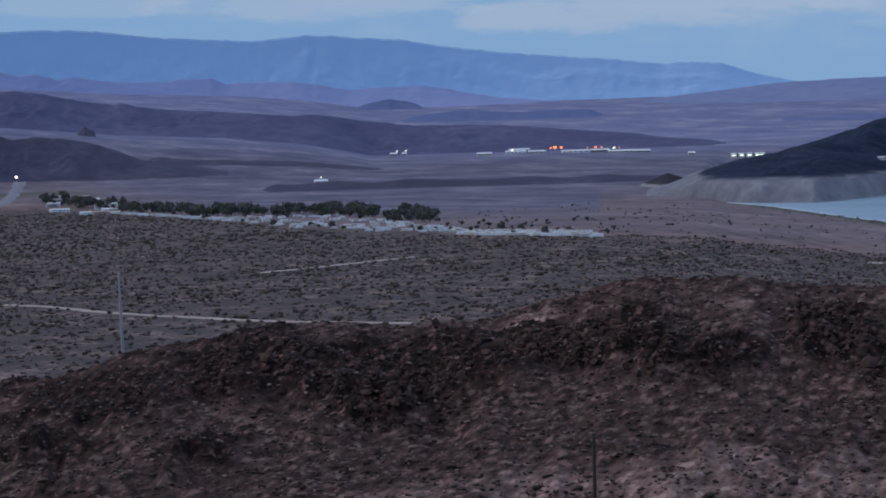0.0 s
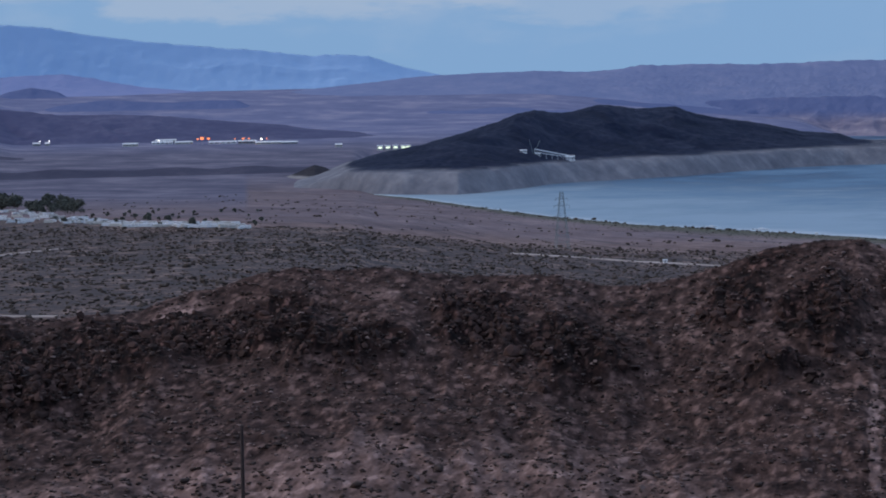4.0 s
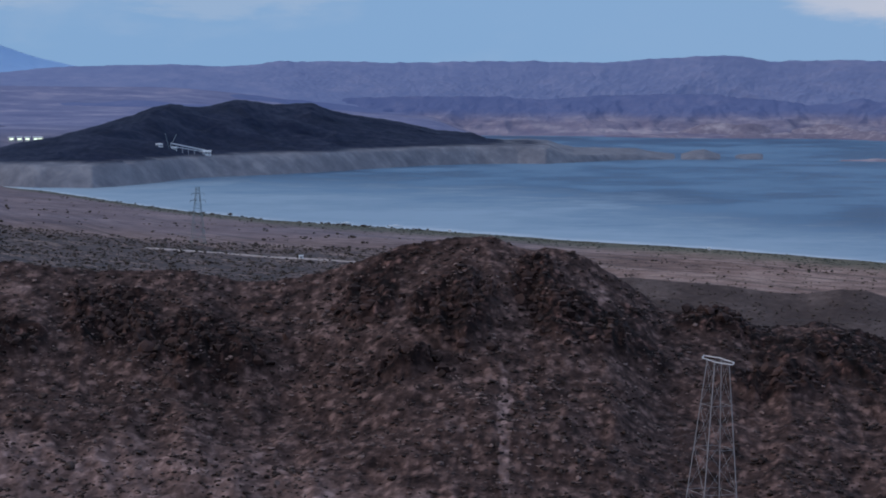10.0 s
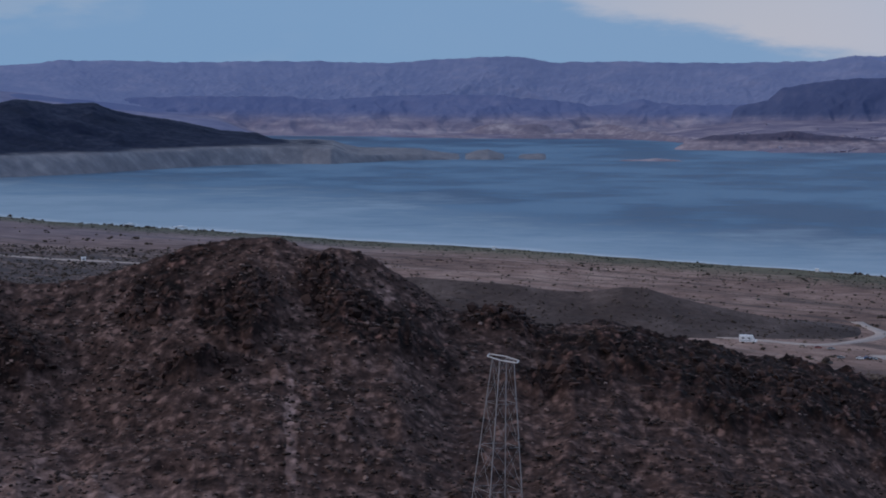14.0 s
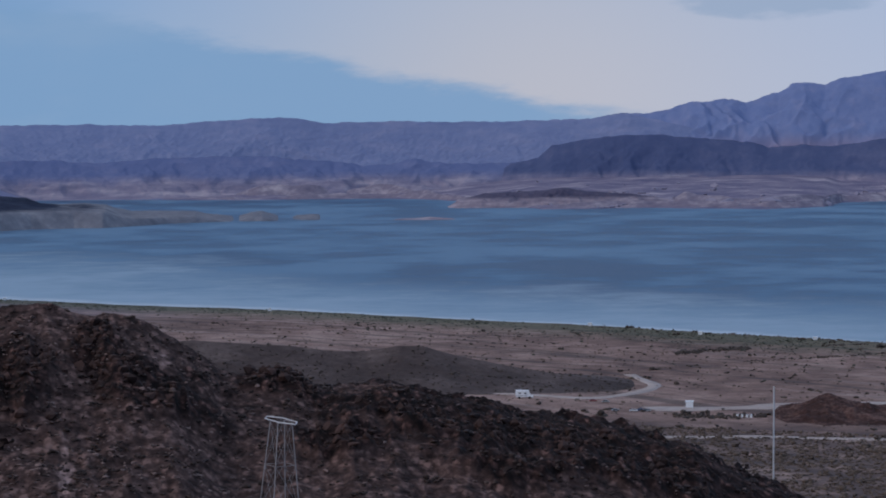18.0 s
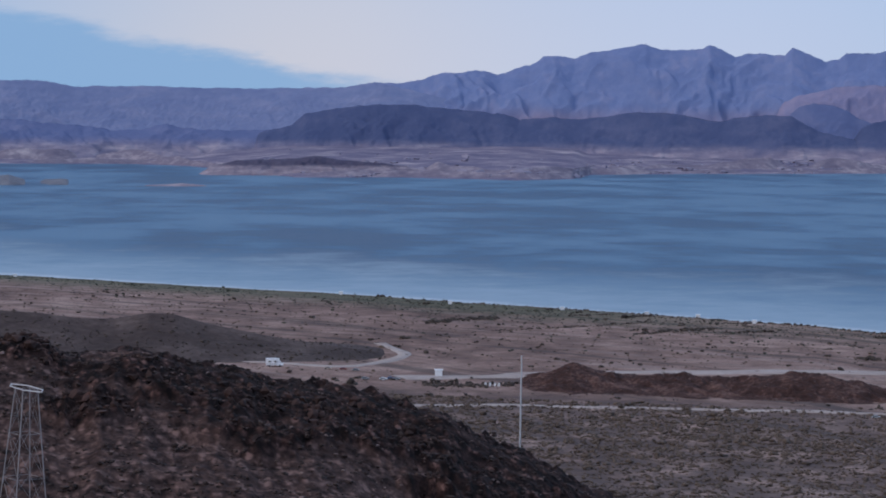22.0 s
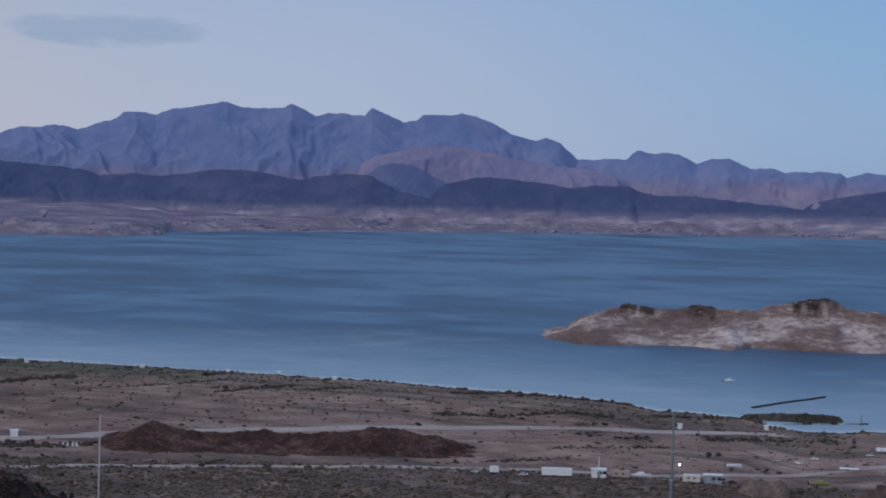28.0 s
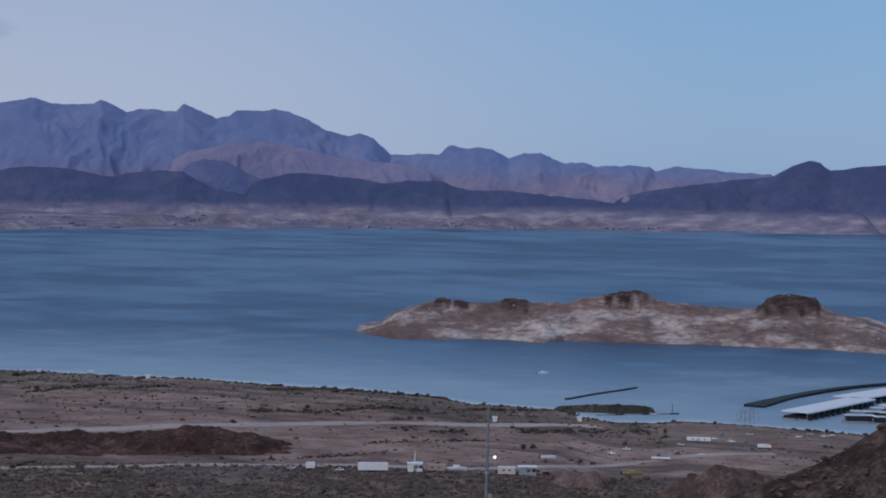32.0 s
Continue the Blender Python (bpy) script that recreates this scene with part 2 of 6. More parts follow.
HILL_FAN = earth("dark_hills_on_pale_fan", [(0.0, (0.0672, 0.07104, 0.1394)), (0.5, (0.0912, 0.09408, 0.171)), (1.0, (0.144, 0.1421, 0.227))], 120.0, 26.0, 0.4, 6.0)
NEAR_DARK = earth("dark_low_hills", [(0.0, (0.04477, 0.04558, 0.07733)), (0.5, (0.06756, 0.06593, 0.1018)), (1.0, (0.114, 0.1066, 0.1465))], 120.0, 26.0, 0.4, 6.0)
SLOPE = earth("brown_stony_slope", [(0.0, (0.014, 0.0095, 0.0085)), (0.5, (0.05, 0.034, 0.029)), (1.0, (0.2, 0.14, 0.12))], 4.0, 0.8, 1.0, 0.6)
RED_ROCK = earth("red_outcrop_rock", [(0.0, (0.01564, 0.008309, 0.007624)), (0.5, (0.06647, 0.03519, 0.0303)), (1.0, (0.215, 0.1271, 0.1075))], 7.0, 1.4, 1.0, 1.0)
MOUND = earth("pinkish_mound_rock", [(0.0, (0.035, 0.022, 0.02)), (0.5, (0.105, 0.068, 0.06)), (1.0, (0.27, 0.19, 0.17))], 8.0, 1.2, 1.0, 0.9)
SPOIL = earth("brown_spoil", [(0.0, (0.08, 0.053, 0.045)), (0.5, (0.18, 0.123, 0.106)), (1.0, (0.33, 0.245, 0.215))], 3.5, 0.9, 1.0, 0.8)
KNOLL = earth("dark_gravel", [(0.0, (0.036, 0.026, 0.025)), (0.5, (0.075, 0.055, 0.051)), (0.75, (0.12, 0.09, 0.082)), (1.0, (0.2, 0.155, 0.14))], 38.0, 3.0, 0.6, 1.0, lead=0.68)


def desert():
    """The ground: grey-brown soil with scrub stains, a green margin by the water, and haze painted mauve and lilac into
    the far plains.
    """
    m, n, b = material("desert_soil")
    p = place_of(n)
    big = n.noise(n.stretch(p, 1, 1, 0), 1 / 130.0, 5.0, 0.6)
    mid = n.noise(n.stretch(p, 1, 1, 0), 1 / 16.0, 4.0, 0.6)
    fine = n.noise(n.stretch(p, 1, 1, 0), 1 / 2.2, 3.0, 0.6)
    soil = n.ramp(n.span(n.math("ADD", n.math("MULTIPLY", big, 0.5), n.math("MULTIPLY", mid, 0.5)), 0.38, 0.62, smooth=False),
                  [(0.0, (0.138, 0.085, 0.071)), (0.45, (0.256, 0.162, 0.134)), (1.0, (0.415, 0.287, 0.241))])
    level = n.add("ShaderNodeAttribute")
    level.attribute_name = "shore"
    xy = n.add("ShaderNodeSeparateXYZ", Vector=p)
    terrace = n.add("ShaderNodeCombineXYZ", X=n.math("MULTIPLY", level.outputs["Fac"], 1 / 16.0), Y=n.math("MULTIPLY", xy.outputs[0], 1 / 170.0), Z=n.math("MULTIPLY", xy.outputs[1], 1 / 260.0))
    band = n.noise(terrace.outputs[0], 1.0, 5.0, 0.62)
    soil = n.mix(n.math("MULTIPLY", n.span(band, 0.535, 0.62), 0.7), soil, (0.092, 0.071, 0.065))
    soil = n.mix(n.math("MULTIPLY", n.span(band, 0.45, 0.34), 0.35), soil, (0.37, 0.3, 0.275))
    bushy = n.add("ShaderNodeAttribute")
    bushy.attribute_name = "bushy"
    cover = n.math("MULTIPLY", n.span(n.math("ADD", n.math("MULTIPLY", fine, 0.6), n.math("MULTIPLY", mid, 0.4)), 0.64, 0.46), bushy.outputs["Fac"])
    soil = n.mix(cover, soil, (0.073, 0.063, 0.064))
    soil = n.mix(n.math("MULTIPLY", n.span(fine, 0.5, 0.68), 0.5), soil, (0.07, 0.066, 0.066))
    shore = n.add("ShaderNodeAttribute")
    shore.attribute_name = "shore"
    off = n.math("ADD", shore.outputs["Fac"], n.math("MULTIPLY", n.math("SUBTRACT", mid, 0.5), 60.0))
    margin = n.math("MULTIPLY", n.span(off, 130.0, 25.0), n.span(shore.outputs["Fac"], -4.0, 10.0))
    margin = n.math("MULTIPLY", margin, n.span(n.math("DIVIDE", xy.outputs[0], xy.outputs[1]), 0.25, 0.42, 1.0, 0.25))
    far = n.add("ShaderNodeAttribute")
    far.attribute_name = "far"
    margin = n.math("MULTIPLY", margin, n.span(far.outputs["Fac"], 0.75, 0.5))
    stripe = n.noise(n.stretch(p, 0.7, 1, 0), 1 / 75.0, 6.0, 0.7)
    # distance haze goes into the soil colour as mauve, then lilac
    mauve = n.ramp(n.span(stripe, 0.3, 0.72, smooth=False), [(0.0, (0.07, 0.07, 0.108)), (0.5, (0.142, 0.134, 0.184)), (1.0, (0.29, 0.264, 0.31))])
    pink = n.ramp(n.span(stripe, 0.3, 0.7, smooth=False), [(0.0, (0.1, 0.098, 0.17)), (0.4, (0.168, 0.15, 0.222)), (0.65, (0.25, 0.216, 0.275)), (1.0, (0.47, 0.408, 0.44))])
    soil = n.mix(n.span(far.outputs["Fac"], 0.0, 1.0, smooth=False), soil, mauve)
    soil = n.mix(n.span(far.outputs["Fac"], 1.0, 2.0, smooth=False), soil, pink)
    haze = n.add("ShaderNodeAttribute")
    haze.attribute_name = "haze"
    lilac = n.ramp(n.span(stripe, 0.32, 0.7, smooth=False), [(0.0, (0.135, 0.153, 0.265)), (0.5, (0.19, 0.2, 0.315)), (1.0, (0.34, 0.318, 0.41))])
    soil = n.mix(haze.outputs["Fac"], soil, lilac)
    soil = n.mix(n.math("MULTIPLY", margin, 0.78), soil, (0.092, 0.102, 0.066))
    n.put(b, "Base_Color", soil)
    n.put(b, "Roughness", 0.95)
    b.inputs["Specular IOR Level"].default_value = 0.1
    bumped(n, b, n.math("ADD", mid, n.math("MULTIPLY", fine, 0.3)), 0.6, 0.8)
    return m


SOIL = desert()


def lake_water():
    m, n, b = material("lake_water")
    p = place_of(n)
    band = n.math("ADD", n.math("MULTIPLY", n.noise(n.stretch(p, 0.75, 0.55, 1), 1 / 120.0, 6.0, 0.66), 0.72), n.math("MULTIPLY", n.noise(n.stretch(p, 0.5, 1.0, 1), 1 / 26.0, 5.0, 0.7), 0.28))
    wide = n.noise(p, 1 / 700.0, 2.0)
    gust = n.math("ADD", band, n.math("MULTIPLY", n.math("SUBTRACT", wide, 0.5), 0.35))
    n.put(b, "Base_Color", n.ramp(n.span(gust, 0.41, 0.59), [(0.0, (0.026, 0.067, 0.133)), (0.45, (0.06, 0.137, 0.23)), (1.0, (0.118, 0.214, 0.318))]))
    shallow = n.add("ShaderNodeAttribute")
    shallow.attribute_name = "shore"
    tone = b.inputs["Base Color"].links[0].from_socket
    n.put(b, "Base_Color", n.mix(n.math("MULTIPLY", n.span(n.math("ADD", shallow.outputs["Fac"], n.math("MULTIPLY", n.math("SUBTRACT", band, 0.5), 900.0)), 360.0, 0.0), 0.85), tone, (0.31, 0.415, 0.495)))
    tone = b.inputs["Base Color"].links[0].from_socket
    n.put(b, "Base_Color", n.mix(n.math("MULTIPLY", n.span(n.math("ADD", shallow.outputs["Fac"], n.math("MULTIPLY", n.math("SUBTRACT", band, 0.5), 60.0)), 14.0, 2.0), 0.8), tone, (0.5, 0.56, 0.6)))
    n.put(b, "Roughness", n.span(gust, 0.38, 0.62, 0.4, 0.55))
    b.inputs["IOR"].default_value = 1.33
    b.inputs["Specular IOR Level"].default_value = 0.33
    h = n.math("ADD", n.noise(n.stretch(p, 0.6, 1, 1), 1 / 3.0, 2.0, 0.5), n.math("MULTIPLY", n.noise(p, 1 / 12.0, 2.0), 1.5))
    bumped(n, b, h, n.span(gust, 0.38, 0.62, 0.4, 0.2), 0.5)
    return m


WATER = lake_water()


# ---- heights ----
def hashed(i, j, seed):
    h = (i.astype(np.int64) * 374761393 + j.astype(np.int64) * 668265263 + seed * 974634777) & 0xFFFFFFFF
    h = ((h ^ (h >> 13)) * 1274126177) & 0xFFFFFFFF
    return ((h ^ (h >> 16)) & 0xFFFF) / 65535.0


def value_noise(x, y, seed=0):
    i, j = np.floor(x), np.floor(y)
    u, v = x - i, y - j
    u, v = u * u * (3 - 2 * u), v * v * (3 - 2 * v)
    a = hashed(i, j, seed) * (1 - u) + hashed(i + 1, j, seed) * u
    b = hashed(i, j + 1, seed) * (1 - u) + hashed(i + 1, j + 1, seed) * u
    return a * (1 - v) + b * v


def fbm(x, y, octaves=5, seed=0, gain=0.5):
    total, amp, norm = 0.0, 1.0, 0.0
    for k in range(octaves):
        total, norm = total + amp * value_noise(x * 2 ** k + 17.3 * k, y * 2 ** k - 9.1 * k, seed + k), norm + amp
        amp *= gain
    return total / norm - 0.5


def ridged(x, y, octaves=4, seed=0):
    total, amp, norm = 0.0, 1.0, 0.0
    for k in range(octaves):
        total += amp * (1 - np.abs(2 * value_noise(x * 2 ** k + 5.7 * k, y * 2 ** k + 3.3 * k, seed + k) - 1))
        norm, amp = norm + amp, amp * 0.5
    return total / norm


def smooth(v):
    v = np.clip(v, 0, 1)
    return v * v * (3 - 2 * v)


def along(table, az):
    xs, ys = zip(*table)
    return np.interp(az, xs, ys)


# the edge of the caravan park: bearing, distance
PARK_FRONT = [(-38.8, 2256), (-37.4, 2092), (-35.8, 1875), (-34.6, 1697), (-33, 1517), (-31.7, 1414), (-29.4, 1295), (-26.8, 1193), (-25.2, 1161), (-23.5, 1128)]
# the near shore of the lake and its far shore: bearing, distance
NEAR_SHORE = [(-60, 2300), (-24, 2250), (-20.6, 2120), (-19.8, 2060), (-18.8, 1984), (-17.2, 1820), (-15.9, 1708), (-14.6, 1624), (-12.5, 1526), (-10.1, 1459), (-7.4, 1400),
              (-3.7, 1318), (0, 1265), (3.6, 1203), (6.2, 1165), (9.5, 1128), (12.7, 1083), (15.6, 1053), (18, 1031), (21.1, 1001), (22.8, 991), (24.5, 966), (26.9, 950),
              (29.4, 919), (30.2, 897), (32.9, 878), (33.6, 852), (34.4, 838), (35.6, 838), (36.4, 848), (37.9, 843), (39.4, 835), (41, 827), (46, 790), (60, 740)]
FAR_COAST = [(-60, 4300), (-8, 4290), (-4.6, 4269), (-0.9, 4075), (3.3, 4090), (4.9, 3947), (6.5, 3584), (7.9, 3275), (11, 3310), (14.3, 3215), (15.9, 3330), (16.4, 3590), (18.7, 3705), (22, 3830), (26.7, 4050), (31.2, 4180), (33, 4190), (37.8, 4310), (42, 4580), (60, 4600)]
INLAND = [(2000, 3.0), (2300, 4.0), (2700, 14.0), (3300, 31.0), (3700, 45.0), (4000, 66.0), (4400, 105.0), (4690, 122.0), (4900, 128.0)]
# the desert fan below the long dark hills stands higher towards one side: bearing, height
UPPER_FAN = [(-46, 100), (-40.4, 98), (-38.9, 91), (-37.3, 80), (-34.2, 70), (-32, 56), (-30, 33)]


def plain_height(az, d):
    """The fan of desert that falls to the lake, the lake's bed, and the land beyond."""
    shore, coast = along(NEAR_SHORE, az), along(FAR_COAST, az)
    wet = smooth((az + 20.5) / 0.7) * (1 - smooth((-6.2 - az) / 1.8) * smooth((d - 2850) / 250.0))
    fan = 0.022 * (shore - d) + 0.35 * np.minimum(np.maximum(shore - d, 0) / 40.0, 1)
    inland = np.interp(d, *zip(*INLAND)) * (0.3 + 0.7 * smooth((-5.5 - az) / 11.0))
    inland = inland + (along(UPPER_FAN, az) - 33) * smooth((d - 2600) / 750.0)
    dry = np.where(d < shore - 120, np.maximum(fan, 0) + 2.0, inland)
    dry = np.maximum(dry, np.minimum(inland, 4))
    bed = np.where(d < shore, fan, np.maximum(-6.0, -0.05 * (d - shore)))
    bed = np.where(d > coast - 60, np.maximum(bed, -6 + 0.1 * (d - coast + 60)), bed)
    bed = np.where(d > coast, 0.035 * (d - coast) + np.minimum(0.05 * (d - coast), 6) * (ridged(az * 2.2, d / 120.0, 4, 31) - 0.5), bed)
    return dry * (1 - wet) + bed * wet


def ground_height(az, d):
    z = plain_height(az, d)
    x, y = d * np.sin(np.radians(az)), d * np.cos(np.radians(az))
    z = z + np.where(z > 1.2, 1, 0) * (2.2 * fbm(x / 160, y / 160, 4, 3) + 0.5 * fbm(x / 25, y / 25, 3, 8)) * np.clip((z - 1.2) / 5, 0, 1)
    floor = 18 + 24 * smooth((17 - az) / 9.0) * smooth((az + 75) / 20.0)
    valley = floor + (z - floor) * smooth((d - 370) / 110.0)
    hill = 98.2 - 0.31 * d + 1.2 * fbm(x / 12, y / 12, 4, 5) * np.clip(d / 20.0, 0, 1)
    return np.maximum(np.maximum(hill, -8), valley)


def grid_mesh(name, x, y, z, mat, keep=None, values=None):
    """One smooth mesh from a grid of heights, or from those of its cells that are kept."""
    rows, cols = x.shape
    me = bpy.data.meshes.new(name)
    co = np.stack([x, y, z], -1).reshape(-1, 3)
    i = np.arange(rows * cols).reshape(rows, cols)
    quads = np.stack([i[:-1, :-1], i[:-1, 1:], i[1:, 1:], i[1:, :-1]], -1).reshape(-1, 4)
    if keep is not None:
        quads = quads[keep.ravel()]
        used, quads = np.unique(quads, return_inverse=True)
        quads, co = quads.reshape(-1, 4), co[used]
        values = None if values is None else values.ravel()[used]
    me.vertices.add(len(co))
    me.vertices.foreach_set("co", co.ravel())
    me.loops.add(quads.size)
    me.loops.foreach_set("vertex_index", quads.ravel().astype(np.int32))
    me.polygons.add(len(quads))
    me.polygons.foreach_set("loop_start", np.arange(0, quads.size, 4, dtype=np.int32))
    me.polygons.foreach_set("use_smooth", np.ones(len(quads), dtype=bool))
    me.update(calc_edges=True)
    me.validate()
    # faces look up
    if me.polygons[len(me.polygons) // 2].normal.z < 0:
        me.flip_normals()
    me.materials.append(mat)
    ob = new(name, me)
    if values is not None:
        attribute(ob, "stony", values)
    return ob


def polar(az, d):
    a, r = np.meshgrid(az, d)
    return a, r, r * np.sin(np.radians(a)), r * np.cos(np.radians(a))


# ---- ground and lake ----
az = np.concatenate([np.arange(-180, -47, 3.0), np.arange(-47, 47.01, 0.16), np.arange(50, 180, 3.0), [180.0]])
d = np.concatenate([np.linspace(-0.02, 12, 8), np.geomspace(14, 4900, 250)])
A, R, X, Y = polar(az, d)
GROUND_AZ, GROUND_D, GROUND_Z = az, d, ground_height(A, R)


def attribute(ob, name, values):
    at = ob.data.attributes.new(name, "FLOAT", "POINT")
    at.data.foreach_set("value", np.ascontiguousarray(values, dtype=np.float32).ravel())


def ground_at(az, d):
    """The height of the built ground sheet."""
    i = np.clip(np.searchsorted(GROUND_AZ, az) - 1, 0, len(GROUND_AZ) - 2)
    j = np.clip(np.searchsorted(GROUND_D, d) - 1, 0, len(GROUND_D) - 2)
    u, v = (az - GROUND_AZ[i]) / (GROUND_AZ[i + 1] - GROUND_AZ[i]), (d - GROUND_D[j]) / (GROUND_D[j + 1] - GROUND_D[j])
    g = GROUND_Z
    return (g[j, i] * (1 - u) + g[j, i + 1] * u) * (1 - v) + (g[j + 1, i] * (1 - u) + g[j + 1, i + 1] * u) * v


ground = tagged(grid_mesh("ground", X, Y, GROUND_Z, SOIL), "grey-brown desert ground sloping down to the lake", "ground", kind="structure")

dry = smooth((-19.5 - A) / 2.0)
attribute(ground, "shore", along(NEAR_SHORE, A) - R + 400 * dry)
left_cover = np.interp(R, [215, 260, 400, 700, 950, 1100, 1220, 1500, 1900], [0.1, 0.6, 1.0, 1.0, 1.0, 1.0, 0.2, 0.15, 0.3])
park_cover = np.interp(R, [215, 260, 400], [0.1, 0.6, 1.0]) * (1 - 0.8 * smooth((R - along(PARK_FRONT, A) - 30) / 120.0))
right_cover = np.interp(R, [215, 400, 560, 640, 670, 1100], [0.3, 0.72, 0.72, 0.65, 0.12, 0.08])
to_left, to_right = smooth((A + 28.5) / 3.0), smooth((A + 5.0) / 2.5)
attribute(ground, "bushy", (park_cover * (1 - to_left) + left_cover * to_left) * (1 - to_right) + right_cover * to_right)
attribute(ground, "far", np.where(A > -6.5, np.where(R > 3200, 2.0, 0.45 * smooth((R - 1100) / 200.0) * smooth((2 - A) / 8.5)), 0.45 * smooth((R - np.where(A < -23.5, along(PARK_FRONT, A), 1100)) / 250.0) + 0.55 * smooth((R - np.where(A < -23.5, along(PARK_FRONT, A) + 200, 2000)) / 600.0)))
# mask for the haze in the soil's colour
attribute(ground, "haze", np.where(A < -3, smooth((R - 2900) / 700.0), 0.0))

A, R, X, Y = polar(np.arange(-24, 60.1, 0.5), np.geomspace(700, 4600, 120))
lake_edge = R - along(NEAR_SHORE, A)
water = tagged(grid_mesh("water", X, Y, np.zeros_like(X), WATER), "wind-ruffled blue-grey lake water at dusk", "lake", kind="structure")
attribute(water, "shore", lake_edge * (0.4 + 0.6 * smooth((A + 6) / 12.0)))


FORMS = {}


def landform(name, crest, distance, front, back, mat, label, category="hill", foot=None, step=0.1, rows=60, gully=0.45, size=None, seed=1, shape=1.2, rough=0.03, rise=None, kind="", crag=0.0, jag=0.0, bare=0.0, ledge=0.0, spur=0.0, relief=None, split="", level=None, parent=None):
    """A ridge whose crest runs at a distance over bearings; its front and back fall to the ground within so many metres.
    spur: the width of ribs that run down its face; split: it is made of parts of that name, parted at the saddles of the crest, or at a level."""
    size = size or 0.6 * (30 if callable(front) else front)
    lo, hi = crest[0][0], crest[-1][0]
    az = np.arange(lo, hi + step / 2, step)
    s = np.concatenate([np.linspace(-1, 0, rows), np.linspace(0, 1, rows // 2)[1:]])
    a, s = np.meshgrid(az, s)
    dist = distance(a) if callable(distance) else np.full_like(a, distance)
    fore = front(a) if callable(front) else np.full_like(a, front)
    r = dist + np.where(s < 0, s * fore, s * back)
    x, y = r * np.sin(np.radians(a)), r * np.cos(np.radians(a))
    base = (foot(a, r) if foot else ground_height(a, r)) - 1.0
    top = along(crest, a)
    ends = smooth((a - lo) / min(0.8, 0.2 * (hi - lo))) * smooth((hi - a) / min(0.8, 0.2 * (hi - lo)))
    t = 1 - np.abs(s)
    h = np.maximum(top - base, 0)
    body = rise(t, h) if rise else t ** shape * (0.75 + 0.25 * t)
    mask = np.sin(np.pi * np.clip(t, 0, 1)) ** 0.8
    u = np.radians(a) * dist
    if spur:
        bend = fbm(u / spur * 0.45, t * 1.6, 4, seed + 90) * 2.4
        cut = ridged(u / spur * 0.7 + bend, t * 1.9 - 0.7 * bend, 4, seed) - 0.55
        cut *= 0.45 + 1.1 * value_noise(u / spur * 0.3, t * 1.5, seed + 8)
    else:
        bend = fbm(x / size * 0.7, y / size * 0.7, 3, seed + 90) * 1.6
        cut = ridged(x / size + bend, y / size - bend + t * 0.8, 5, seed) - 0.55
    grain = fbm(x / (size * 0.22), y / (size * 0.22), 4, seed + 20)
    z = base + h * np.clip(body + gully * cut * mask * 0.5 + rough * 2 * grain * mask, 0, 1.2)
    stony = 0 * x
    if jag:
        z += jag * np.clip(h / 60.0, 0.1, 1) * smooth((t - 0.4) / 0.6) * (fbm(a * 4.0, 7 * s, 5, seed + 50, 0.62) + 0.1)
    if relief:
        lift, stony = relief(x, y, a, t)
        z += lift
    if crag:
        stony = smooth((fbm(x / 26, y / 26, 4, seed + 60) * 1.5 + 1.8 * (t - 0.54) + bare) / 0.45)
        z += crag * stony * (ridged(x / 8, y / 8, 5, seed + 70) - 0.55) + 0.32 * crag * (fbm(x / 2.4, y / 2.4, 3, seed + 80))
        stony = stony - 1.2 * smooth((0.36 - t) / 0.34)
    if ledge:
        step_up = ledge * (np.floor(z / ledge) + smooth((z / ledge) % 1.0 * 2.4 - 1.0))
        z = 0.3 * z + 0.7 * (step_up + 0.4 * fbm(x / 3, y / 3, 3, seed + 95))
    z = np.where(ends < 1, base - 3 + (z - base + 3) * ends, z)
    if not split:
        ob = grid_mesh(name, x, y, z, mat, values=stony)
    else:
        ob = new(name)
        if level is not None:
            low = (z[:-1, :-1] + z[1:, 1:]) / 2 < level
            kept = ((split, low), ("upper_slope", ~low))
        else:
            line = along(crest, az)
            wide = max(3, int(2.2 / step))
            saddles = [k for k in range(wide, len(az) - wide) if line[k] <= line[k - wide:k + wide].min()]
            column = np.searchsorted(np.array([-1] + [k for q, k in enumerate(saddles) if q == 0 or k - saddles[q - 1] > wide]), np.arange(len(az) - 1))
            kept = tuple((split, np.repeat((column == k)[None], len(x) - 1, 0)) for k in np.unique(column))
        for word, keep in kept:
            grid_mesh(word, x, y, z, mat, keep, stony).parent = ob
    FORMS[ob.name] = (x, y, z, a, r, t)
    if parent:
        ob.parent = parent
        return ob
    return tagged(ob, label, category, kind=kind)


